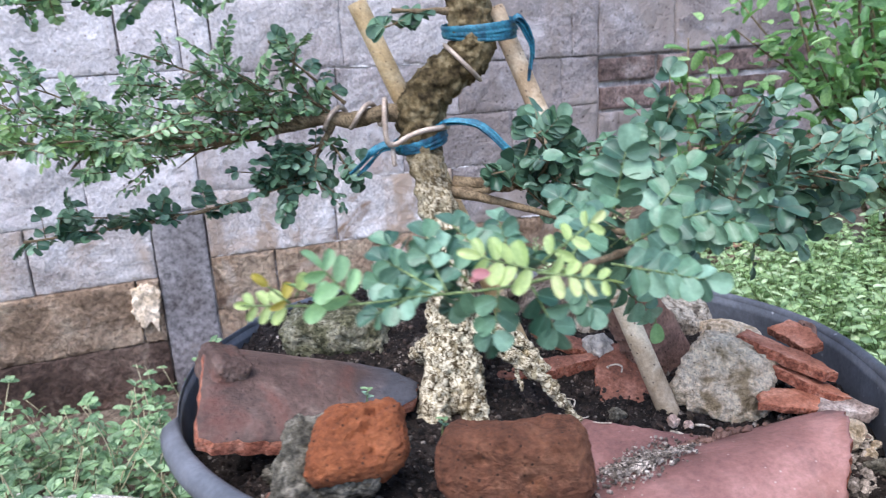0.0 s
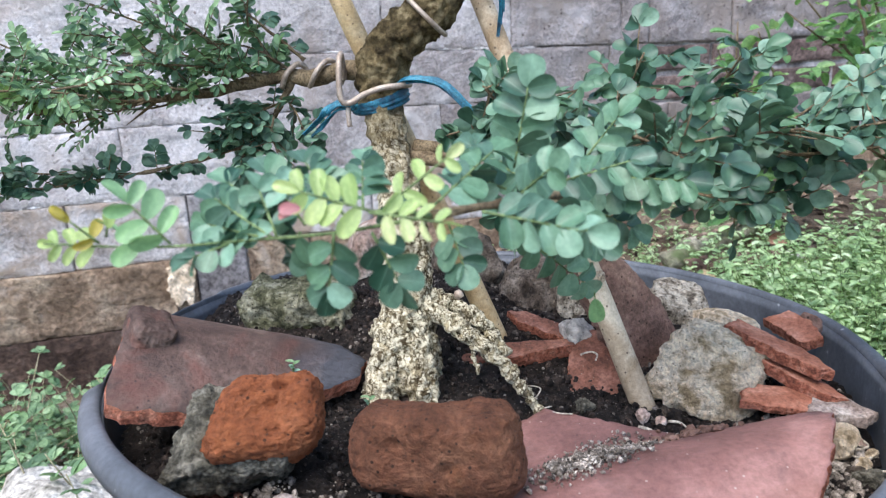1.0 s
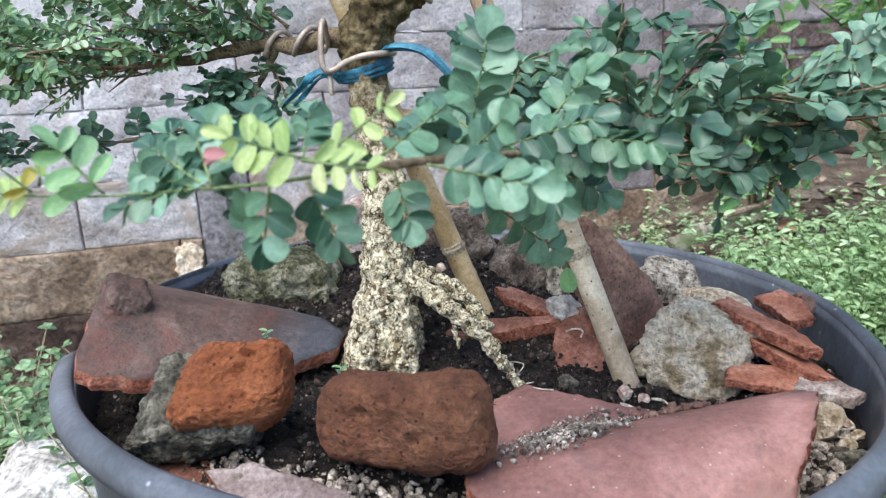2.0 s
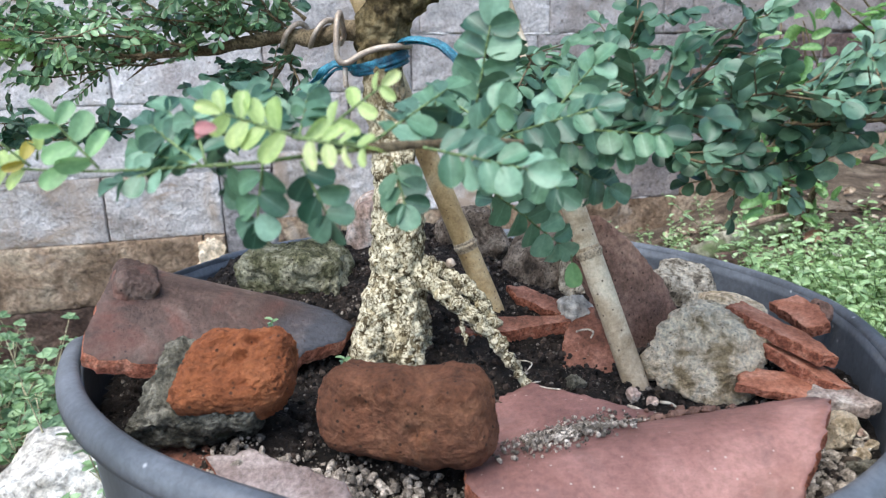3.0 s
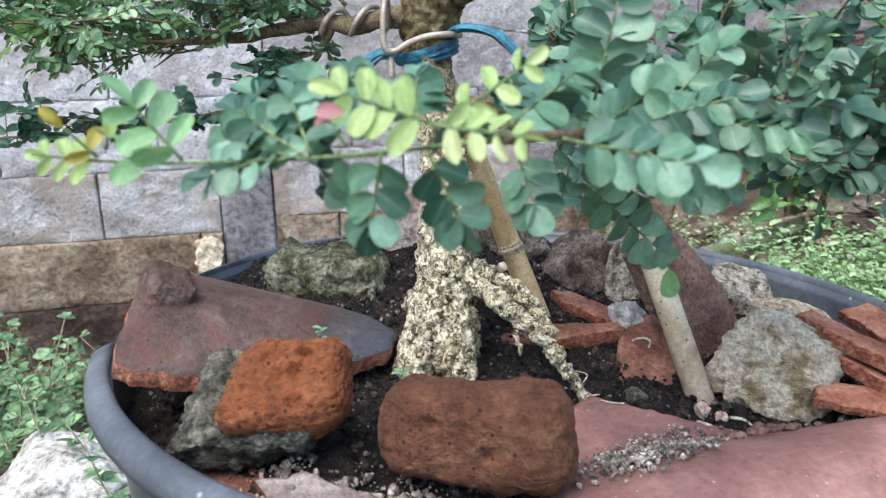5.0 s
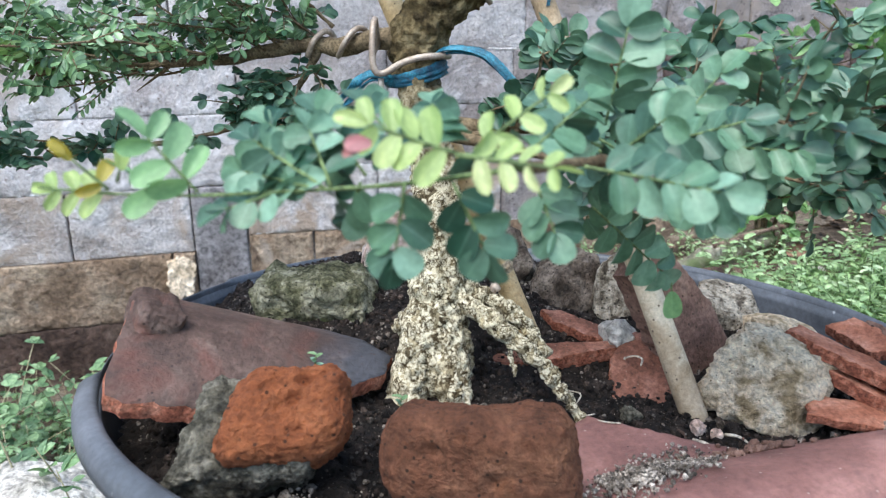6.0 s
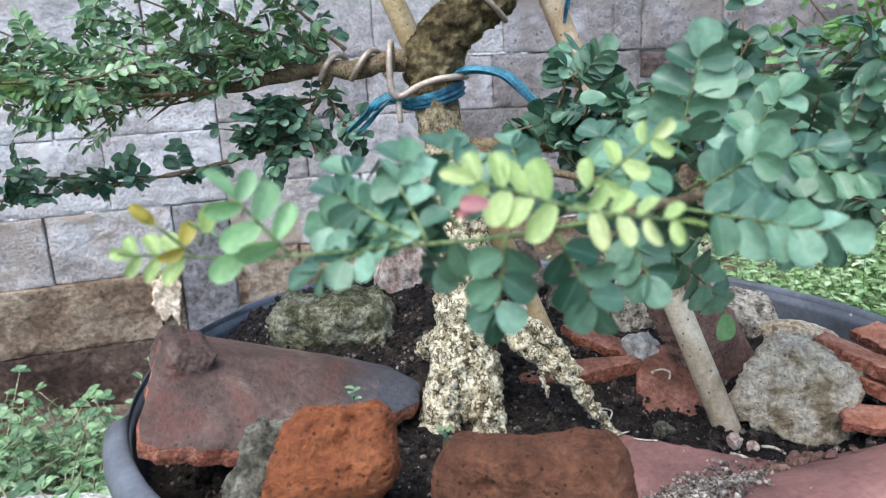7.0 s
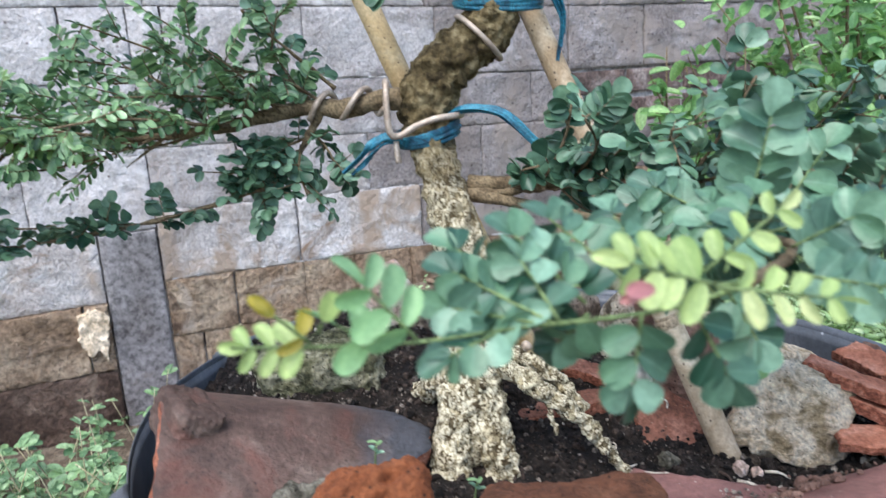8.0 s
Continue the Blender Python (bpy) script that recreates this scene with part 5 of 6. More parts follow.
def clump(twigs, step, size, seed, up, pairs=(2, 4), length=0.03, spread=0.9, shapes=None):
    """Feathered leaves along twigs: the joined leaflets and the wood."""
    rnd = random.Random(seed)
    leaves, wood = Leaves(), []
    for tw in twigs:
        wood.append(tube_data([(*q[:3], q[3] * 0.65) for q in tw], segs=8, steps=5))
        line = spline(tw, 24)
        walked, last = 0.0, None
        for q in line:
            p = Vector(q[:3])
            if last is not None:
                walked += (p - last).length
                ahead = (p - last).normalized() if (p - last).length > 0 else ahead
            else:
                ahead = Vector((1, 0, 0))
            last = p
            if walked > step:
                walked = 0.0
                d = (ahead * 0.35 + Vector((rnd.gauss(0, 1), rnd.gauss(0, 1), rnd.gauss(0, 0.7))) * spread + Vector(up) * 0.5).normalized()
                L = length * rnd.uniform(0.7, 1.25)
                n = Vector((rnd.gauss(0, 0.35), -0.45 + rnd.gauss(0, 0.35), 0.85))
                fr, st = compound(p, p + d * L, rnd.randint(*pairs), size * rnd.uniform(0.8, 1.15), n, rnd, 60, 0.3)
                for m in fr:
                    leaves.add(m, (shapes or SHAPES)[rnd.randrange(3)])
                wood.append(tube_data(st, segs=4, steps=2))
    return leaves, join(*wood)


def branch_of(name_label, main, twigs, step, size, seed, up=(0, 0, 0.6), material=None, **kw):
    b = tpart("branch", mesh_of("branch", *tube_data(main, segs=20, steps=8, rough=0.0012, rscale=160)), TWIG, name_label)
    leaves, wood = clump(twigs, step, size, seed, up, **kw)
    part("twig_wood", mesh_of("twig_wood", *wood), TWIG, b, kind="stuff")
    part("foliage", leaves.mesh("foliage"), material or LEAF, b, "dense small glossy green leaflets", "stuff")
    return b


RIGHT = [(-0.01, 0.482, 0.672, 0.006), (0.04, 0.462, 0.674, 0.0038), (0.11, 0.43, 0.672, 0.0026), (0.19, 0.425, 0.672, 0.002), (0.28, 0.45, 0.675, 0.0015)]
branch_of("side branch with a dense mass of green leaflets", RIGHT, [
    [(0.05, 0.46, 0.674, 0.0017), (0.06, 0.42, 0.70, 0.0012), (0.05, 0.40, 0.72, 0.001)],
    [(0.10, 0.43, 0.672, 0.0017), (0.12, 0.38, 0.69, 0.0012), (0.13, 0.33, 0.70, 0.0012), (0.15, 0.295, 0.695, 0.0008)],
    [(0.11, 0.43, 0.672, 0.0017), (0.13, 0.42, 0.71, 0.0012), (0.14, 0.41, 0.735, 0.001)],
    [(0.13, 0.43, 0.672, 0.0017), (0.17, 0.38, 0.69, 0.0012), (0.21, 0.345, 0.70, 0.001)],
    [(0.15, 0.43, 0.672, 0.0017), (0.18, 0.42, 0.71, 0.0012), (0.195, 0.415, 0.735, 0.001)],
    [(0.17, 0.425, 0.672, 0.0017), (0.20, 0.42, 0.65, 0.0012), (0.225, 0.41, 0.645, 0.001)],
    [(0.19, 0.425, 0.672, 0.0017), (0.225, 0.39, 0.69, 0.0012), (0.26, 0.37, 0.70, 0.001)],
    [(0.20, 0.425, 0.672, 0.0017), (0.235, 0.43, 0.70, 0.0012), (0.26, 0.43, 0.715, 0.001)],
    [(0.22, 0.43, 0.672, 0.0017), (0.28, 0.42, 0.68, 0.0012), (0.33, 0.41, 0.695, 0.001)],
    [(0.24, 0.44, 0.672, 0.0017), (0.29, 0.46, 0.69, 0.0012), (0.34, 0.47, 0.70, 0.001)],
    [(0.12, 0.43, 0.672, 0.0017), (0.15, 0.39, 0.665, 0.0012), (0.185, 0.36, 0.66, 0.001)],
    [(0.09, 0.43, 0.672, 0.0017), (0.09, 0.39, 0.70, 0.0012), (0.085, 0.36, 0.715, 0.001)],
    [(0.17, 0.43, 0.672, 0.0017), (0.19, 0.44, 0.66, 0.0012), (0.2, 0.445, 0.64, 0.001)],
], 0.0048, 0.0106, 3, length=0.033)

# a pale shoot whose leaf colour includes painted glints, brightening the branch end
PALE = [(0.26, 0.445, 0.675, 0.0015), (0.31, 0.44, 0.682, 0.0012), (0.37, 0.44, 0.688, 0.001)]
branch_of("pale shoot with sheen painted into its leaflets", PALE, [PALE, [(0.28, 0.445, 0.678, 0.001), (0.32, 0.46, 0.70, 0.001), (0.37, 0.47, 0.71, 0.0008)], [(0.27, 0.445, 0.676, 0.001), (0.30, 0.42, 0.66, 0.001), (0.35, 0.40, 0.655, 0.0008)]], 0.0085, 0.0105, 28, up=(0.3, 0, 0.2), pairs=(3, 5), length=0.034, spread=0.6, material=SHEEN, shapes=SLIM)

SMALLTWIG = [[(0.03, 0.45, 0.672, 0.0012), (0.045, 0.445, 0.70, 0.0015), (0.05, 0.44, 0.725, 0.001)], [(0.03, 0.455, 0.672, 0.0012), (0.02, 0.44, 0.685, 0.001), (0.03, 0.43, 0.69, 0.001)], [(0.04, 0.45, 0.672, 0.001), (0.06, 0.44, 0.678, 0.001), (0.08, 0.43, 0.68, 0.0008)], [(0.045, 0.45, 0.672, 0.001), (0.06, 0.445, 0.66, 0.001), (0.085, 0.43, 0.658, 0.0008)], [(0.05, 0.45, 0.672, 0.001), (0.07, 0.44, 0.69, 0.001), (0.085, 0.43, 0.705, 0.0008)]]
branch_of("short twig with glossy upright leaflets", [(-0.006, 0.475, 0.668, 0.004), (0.02, 0.46, 0.67, 0.0017), (0.035, 0.45, 0.674, 0.002)], SMALLTWIG, 0.008, 0.011, 8, length=0.018)

LEFT = [(-0.036, 0.49, 0.725, 0.0085), (-0.062, 0.494, 0.727, 0.0066), (-0.09, 0.5, 0.722, 0.0062), (-0.114, 0.5, 0.724, 0.0052), (-0.145, 0.492, 0.719, 0.0042), (-0.171, 0.48, 0.714, 0.0036), (-0.214, 0.455, 0.712, 0.0017), (-0.27, 0.43, 0.708, 0.0015)]
left_branch = branch_of("wired side branch with flat pads of green leaflets", LEFT, [
    [(-0.10, 0.5, 0.724, 0.0017), (-0.13, 0.49, 0.745, 0.0012), (-0.16, 0.48, 0.75, 0.001)],
    [(-0.12, 0.5, 0.724, 0.0017), (-0.17, 0.47, 0.735, 0.0012), (-0.21, 0.44, 0.738, 0.001)],
    [(-0.14, 0.49, 0.72, 0.0017), (-0.19, 0.50, 0.742, 0.0012), (-0.25, 0.50, 0.745, 0.001)],
    [(-0.16, 0.48, 0.715, 0.0017), (-0.2, 0.42, 0.727, 0.0012), (-0.23, 0.38, 0.725, 0.001)],
    [(-0.19, 0.47, 0.713, 0.0017), (-0.24, 0.47, 0.735, 0.0012), (-0.31, 0.46, 0.735, 0.001)],
    [(-0.21, 0.455, 0.712, 0.0017), (-0.26, 0.41, 0.725, 0.0012), (-0.31, 0.38, 0.722, 0.001)],
    [(-0.23, 0.45, 0.712, 0.0017), (-0.29, 0.43, 0.72, 0.0012), (-0.36, 0.42, 0.72, 0.001)],
    [(-0.17, 0.48, 0.714, 0.0017), (-0.21, 0.48, 0.705, 0.0012), (-0.24, 0.48, 0.705, 0.001)],
    [(-0.26, 0.44, 0.71, 0.0012), (-0.32, 0.45, 0.74, 0.0012), (-0.39, 0.45, 0.752, 0.001)],
    [(-0.2, 0.47, 0.713, 0.0012), (-0.25, 0.45, 0.725, 0.0012), (-0.3, 0.43, 0.735, 0.001)],
    [(-0.11, 0.5, 0.726, 0.0015), (-0.13, 0.49, 0.755, 0.0012), (-0.12, 0.47, 0.783, 0.0008)],
    [(-0.14, 0.49, 0.72, 0.0015), (-0.18, 0.47, 0.755, 0.0012), (-0.234, 0.46, 0.780, 0.0008)],
    [(-0.17, 0.48, 0.715, 0.0015), (-0.20, 0.46, 0.75, 0.001), (-0.25, 0.45, 0.762, 0.0008)],
    [(-0.13, 0.49, 0.722, 0.0015), (-0.15, 0.47, 0.75, 0.001), (-0.18, 0.45, 0.778, 0.0008)],
    [(-0.24, 0.45, 0.712, 0.0012), (-0.30, 0.46, 0.75, 0.001), (-0.36, 0.46, 0.77, 0.0008)],
    [(-0.2, 0.46, 0.712, 0.0012), (-0.23, 0.44, 0.703, 0.001), (-0.27, 0.42, 0.698, 0.0008)],
], 0.0062, 0.0076, 4, up=(-0.3, -0.1, 0.25), pairs=(3, 6), length=0.032, spread=0.55, shapes=SLIM, material=FERNLEAF)
for a, b in [((-0.297, 0.46, 0.706), (-0.311, 0.46, 0.693)), ((-0.255, 0.46, 0.709), (-0.261, 0.46, 0.694)), ((-0.224, 0.46, 0.713), (-0.227, 0.46, 0.70)), ((-0.196, 0.465, 0.712), (-0.221, 0.46, 0.695))]:
    part("thorn", mesh_of("thorn", *tube_data([(*a, 0.0013), (*Vector(a).lerp(Vector(b), 0.5), 0.0009), (*b, 0.0002)], segs=7, steps=3)), TWIG, left_branch, "dark stiff thorn")
TIPS = [(-0.26, 0.44, 0.71, 0.0015), (-0.32, 0.42, 0.725, 0.001), (-0.38, 0.41, 0.735, 0.0008)]
branch_of("young bright shoots at a branch end", TIPS, [TIPS, [(-0.28, 0.43, 0.715, 0.001), (-0.33, 0.44, 0.745, 0.001), (-0.38, 0.45, 0.765, 0.0008)], [(-0.30, 0.42, 0.72, 0.001), (-0.36, 0.38, 0.715, 0.001), (-0.40, 0.36, 0.71, 0.0008)]], 0.008, 0.0075, 24, up=(-0.3, 0, 0.3), pairs=(3, 6), length=0.034, spread=0.6, material=LIGHTLEAF, shapes=SLIM)
HANG = [(-0.105, 0.5, 0.722, 0.0034), (-0.115, 0.498, 0.705, 0.0026), (-0.125, 0.495, 0.69, 0.0017), (-0.14, 0.49, 0.675, 0.002)]
branch_of("drooping dark twig under the side branch", HANG, [
    [(-0.115, 0.498, 0.705, 0.0017), (-0.13, 0.49, 0.70, 0.0012), (-0.155, 0.49, 0.695, 0.001)],
    [(-0.12, 0.497, 0.70, 0.0017), (-0.12, 0.485, 0.685, 0.0012), (-0.115, 0.48, 0.67, 0.001)],
    [(-0.13, 0.495, 0.69, 0.0017), (-0.15, 0.49, 0.68, 0.0012), (-0.165, 0.485, 0.67, 0.001)],
    [(-0.125, 0.495, 0.69, 0.0017), (-0.14, 0.49, 0.675, 0.0012), (-0.145, 0.48, 0.665, 0.001)],
    [(-0.112, 0.499, 0.708, 0.0014), (-0.10, 0.49, 0.695, 0.0011), (-0.095, 0.485, 0.68, 0.0009)],
    [(-0.125, 0.496, 0.696, 0.0014), (-0.145, 0.485, 0.69, 0.0011), (-0.165, 0.48, 0.685, 0.0009)],
], 0.003, 0.0082, 5, up=(0, 0, -0.2), length=0.026)
TRAIL = [(-0.14, 0.49, 0.675, 0.0012), (-0.18, 0.475, 0.665, 0.0012), (-0.215, 0.455, 0.66, 0.0015), (-0.26, 0.44, 0.655, 0.001), (-0.33, 0.42, 0.65, 0.001)]
branch_of("thin trailing twig with sparse leaflets", TRAIL, [TRAIL[1:], [(-0.24, 0.45, 0.66, 0.001), (-0.27, 0.43, 0.665, 0.001), (-0.3, 0.42, 0.668, 0.0008)]], 0.006, 0.0088, 6, up=(-0.2, 0, 0.1), length=0.024)
TOPL = [(-0.005, 0.505, 0.83, 0.006), (-0.08, 0.49, 0.84, 0.005), (-0.18, 0.46, 0.83, 0.004), (-0.32, 0.42, 0.82, 0.002)]
branch_of("upper side branch with flat pads of leaflets", TOPL, [
    [(-0.10, 0.49, 0.84, 0.0012), (-0.13, 0.46, 0.825, 0.0015), (-0.16, 0.44, 0.815, 0.001)],
    [(-0.15, 0.47, 0.835, 0.0012), (-0.22, 0.43, 0.825, 0.0015), (-0.28, 0.40, 0.82, 0.001)],
    [(-0.19, 0.46, 0.83, 0.0012), (-0.26, 0.47, 0.825, 0.0015), (-0.34, 0.47, 0.825, 0.001)],
    [(-0.24, 0.44, 0.83, 0.0012), (-0.31, 0.41, 0.82, 0.0015), (-0.38, 0.40, 0.815, 0.001)],
], 0.010, 0.0078, 7, up=(-0.2, 0, 0.1), pairs=(3, 6), length=0.034, material=FERNLEAF)
branch_of("short upper twig beside the trunk", [(0.004, 0.5, 0.80, 0.004), (-0.03, 0.485, 0.80, 0.0017), (-0.05, 0.48, 0.802, 0.002)], [[(-0.02, 0.49, 0.80, 0.001), (-0.04, 0.48, 0.795, 0.001), (-0.055, 0.475, 0.79, 0.001)]], 0.009, 0.012, 17, up=(0, 0, -0.3), length=0.02)
branch_of("crown of small green leaflets", [(0.0, 0.52, 0.95, 0.004), (0.01, 0.51, 0.98, 0.0017), (0.03, 0.5, 1.0, 0.002)], [
    [(0.0, 0.51, 0.90, 0.0017), (0.08, 0.48, 0.91, 0.0012), (0.16, 0.46, 0.9, 0.001)],
    [(0.0, 0.51, 0.92, 0.0017), (-0.08, 0.5, 0.95, 0.0012), (-0.16, 0.48, 0.95, 0.001)],
    [(0.0, 0.52, 0.95, 0.0017), (0.03, 0.55, 1.0, 0.0012), (0.05, 0.58, 1.02, 0.001)],
    [(0.0, 0.52, 0.96, 0.0017), (-0.02, 0.47, 1.0, 0.0012), (-0.03, 0.43, 1.01, 0.001)],
], 0.012, 0.012, 9, length=0.03)
SPRIG = [(-0.095, 0.5, 0.735, 0.0015), (-0.12, 0.49, 0.76, 0.001), (-0.145, 0.48, 0.785, 0.0008)]
branch_of("thin rising sprig", SPRIG, [SPRIG], 0.012, 0.008, 18, length=0.018)

# ---- ties and wire ----
def ring(centre, normal, x, rx, ry, r, turns=1.0, flat=1.0, lift=0.0, start=0.0):
    m = axes(centre, x, normal)
    n = int(26 * turns)
    pts = []
    for i in range(n + 1):
        a = start + 2 * math.pi * turns * i / n
        p = m @ Vector((rx * math.cos(a), ry * math.sin(a), lift * i / n))
        pts.append((*p, r))
    return tube_data(pts, segs=8, steps=2, flat=flat)


def tape_data(points, across, wide, thick=0.0007, crease=0.0006):
    """A strip of flat raffia along the points; across gives the way of its width at each share of its length."""
    line = spline(points, 5)
    verts, faces, n = [], [], len(line)
    for i, q in enumerate(line):
        d = Vector((line[min(n - 1, i + 1)] - line[max(0, i - 1)])[:3]).normalized()
        w = Vector(across(i / (n - 1)))
        w = (w - d * w.dot(d)).normalized()
        u = d.cross(w)
        h = 0.5 * wide * q[3]
        for k in range(7):
            v = k / 3 - 1
            p = Vector(q[:3]) + w * h * v + u * crease * math.cos(v * 7 + i * 0.05)
            p += w * 0.0006 * noise.noise(Vector((i * 0.35, v * 2, wide * 900)))
            verts += [p + u * thick / 2, p - u * thick / 2]
    for i in range(n - 1):
        for k in range(6):
            a, b = 14 * i + 2 * k, 14 * (i + 1) + 2 * k
            faces += [(a, a + 2, b + 2, b), (a + 1, b + 1, b + 3, a + 3)]
        a, b = 14 * i, 14 * (i + 1)
        faces += [(a, b, b + 1, a + 1), (a + 12, a + 13, b + 13, b + 12)]
    for a in (0, 14 * (n - 1)):
        faces += [(a + 2 * k, a + 2 * k + 1, a + 2 * k + 3, a + 2 * k + 2) for k in range(6)]
    return verts, faces


def wrap(centre, normal, x, rx, ry, wide, lean=0.0):
    """A strip laid once round a stem."""
    m = axes(centre, x, normal)
    pts = [(*(m @ Vector((rx * math.cos(a), ry * math.sin(a), 0))), 1.0) for a in (2 * math.pi * i / 20 for i in range(21))]
    return tape_data(pts, lambda t: Vector(normal) + Vector((0, -lean, 0)), wide)


lower_tie = join(
    wrap((-0.036, 0.4865, 0.7065), (-0.24, -0.16, 0.95), (1, 0, 0.2), 0.0215, 0.0186, 0.0072),
    wrap((-0.036, 0.4865, 0.7045), (-0.15, -0.2, 0.95), (1, 0, 0.14), 0.0208, 0.018, 0.006),
    tape_data([(-0.05, 0.470, 0.7040, 0.7), (-0.058, 0.468, 0.7060, 0.8), (-0.065, 0.468, 0.7045, 0.9), (-0.071, 0.468, 0.7000, 1.0), (-0.079, 0.467, 0.6920, 0.9), (-0.088, 0.466, 0.6850, 0.5)], lambda t: (0.5, 0.6 - t, 0.6), 0.0062),
    tape_data([(-0.05, 0.471, 0.7020, 0.7), (-0.060, 0.470, 0.7025, 0.7), (-0.068, 0.470, 0.6970, 0.8), (-0.076, 0.470, 0.6890, 0.8), (-0.083, 0.469, 0.6830, 0.4)], lambda t: (0.6, 0.8 - t, 0.4), 0.0048),
)
right_tail = join(
    tape_data([(-0.022, 0.481, 0.7170, 0.8), (-0.014, 0.476, 0.7205, 0.8), (0.0, 0.475, 0.7205, 0.8), (0.012, 0.475, 0.7170, 0.9), (0.02, 0.474, 0.7105, 1.0), (0.029, 0.473, 0.7010, 1.0), (0.040, 0.471, 0.6890, 0.7)], lambda t: (0.2, 0.9 - t, 0.3 + t), 0.0058),
    tape_data([(-0.022, 0.482, 0.7150, 0.8), (-0.010, 0.478, 0.7185, 0.8), (0.006, 0.477, 0.7170, 0.8), (0.019, 0.476, 0.7085, 0.8), (0.031, 0.474, 0.6965, 0.5)], lambda t: (0.1, 1.0 - t, 0.4), 0.0042),
)
thing("string_tie", mesh_of("string_tie", *join(lower_tie, right_tail)), BLUE, "flat blue raffia string knotted round the trunk", "string", "blue ties")
upper_tie = join(
    wrap((0.012, 0.504, 0.787), (-0.05, -0.1, 0.99), (1, 0, 0.05), 0.0285, 0.0235, 0.0085),
    wrap((0.012, 0.504, 0.783), (0.05, -0.14, 0.99), (1, 0, -0.04), 0.0278, 0.023, 0.0065),
    *[tape_data([(0.034, 0.496, 0.786 + 0.002 * k, 0.7), (0.041, 0.492, 0.793 - 0.002 * k, 1.0), (0.047, 0.493, 0.788 - 0.004 * k, 1.0), (0.051, 0.496, 0.776 - 0.004 * k, 0.8), (0.052 - 0.002 * k, 0.498, 0.762 - 0.008 * k, 0.4)], lambda t, k=k: (0.3 * k - 0.3, 1.0 - t, 0.5), 0.0055) for k in range(3)],
)
thing("string_tie", mesh_of("string_tie", *upper_tie), BLUE, "flat blue raffia string binding stake and upper trunk", "string", "blue ties")
COIL = [(-0.112, 0.494, 0.716, 0.0022)]
for i in range(38):
    a = i * 0.33
    c = Vector((-0.108, 0.5, 0.7235)).lerp(Vector((-0.06, 0.494, 0.727)), i / 37)
    COIL.append((c.x + 0.002 * math.sin(a), c.y - 0.0085 * math.cos(a), c.z + 0.0085 * math.sin(a), 0.002))
COIL += [(-0.059, 0.476, 0.739, 0.0021), (-0.0585, 0.467, 0.728, 0.0021), (-0.057, 0.463, 0.7090, 0.0021), (-0.051, 0.4655, 0.7065, 0.0021), (-0.042, 0.4665, 0.7115, 0.0021), (-0.03, 0.4675, 0.7155, 0.0021), (-0.019, 0.472, 0.7165, 0.0021), (-0.0135, 0.486, 0.7160, 0.0021), (-0.02, 0.502, 0.7170, 0.0021), (-0.032, 0.51, 0.7230, 0.0021)]
thing("shaping_wire", tube("shaping_wire", COIL, segs=10, steps=3), WIRE, "dull aluminium wire coiled round a branch", "wire")
thing("shaping_wire", tube("shaping_wire", [(-0.054, 0.468, 0.703, 0.0019), (-0.0535, 0.466, 0.695, 0.0019), (-0.053, 0.466, 0.690, 0.0019)], segs=8), WIRE, "cut end of aluminium wire under the string", "wire")
thing("shaping_wire", mesh_of("shaping_wire", *ring((-0.001, 0.494, 0.762), (0.72, 0.1, 0.7), (0.7, -0.1, -0.7), 0.0185, 0.018, 0.0018)), WIRE, "loop of aluminium wire round the trunk's bend", "wire")
thing("wire_peg", tube("wire_peg", [(0.022, 0.452, 0.545, 0.0025), (0.02, 0.451, 0.565, 0.0025), (0.0215, 0.451, 0.574, 0.0024), (0.024, 0.451, 0.571, 0.0024)], segs=10), WIRE, "bent wire peg beside the root", "wire")

# ---- weeds, bush, rubble outside the pot ----
def weed_leaves(count, spots, size, seed, shape, tall, leaves_per, stem_r=0.0008):
    rnd = random.Random(seed)
    L, wood = Leaves(), []
    for _ in range(count):
        x, y = spots(rnd)
        z = ground_z(x, y)
        h = tall * rnd.uniform(0.45, 1.2)
        lean = Vector((rnd.gauss(0, 0.3), rnd.gauss(0, 0.3), 1)) * h
        p0 = Vector((x, y, z))
        mid = p0 + lean * 0.5 + Vector((rnd.gauss(0, 0.15), rnd.gauss(0, 0.15), 0.05)) * h * 0.5
        wood.append(tube_data([(*p0, stem_r * 1.4), (*mid, stem_r), (*(p0 + lean), stem_r * 0.5)], segs=4, steps=3))
        for k in range(leaves_per):
            s = 0.15 + 0.85 * (k + rnd.random()) / leaves_per
            p = p0.lerp(mid, s * 2) if s < 0.5 else mid.lerp(p0 + lean, s * 2 - 1)
            a = k * 2.4 + rnd.uniform(-0.4, 0.4)
            d = Vector((math.cos(a), math.sin(a), rnd.uniform(0.0, 0.8)))
            L.add(leaf_frame(p, d, (0, 0, 1), size * rnd.uniform(0.6, 1.2) * (1.1 - 0.35 * s), rnd, 0.35), shape)
    return L, join(*wood)


def weed_patch(name, label, count, spots, size, seed, shape, tall, leaves_per, material, **kw):
    L, wood = weed_leaves(count, spots, size, seed, shape, tall, leaves_per, **kw)
    ob = thing(name, L.mesh(name), material, label, "weeds", kind="stuff")
    part("stem_wood", mesh_of("stem_wood", *wood), PALESTEM if kw.get("stem_r", 0) > 0.001 else GREENTWIG, ob, kind="stuff")


def out_of_pot(x, y):
    return math.hypot(x - RIM.x, y - RIM.y) > 0.3


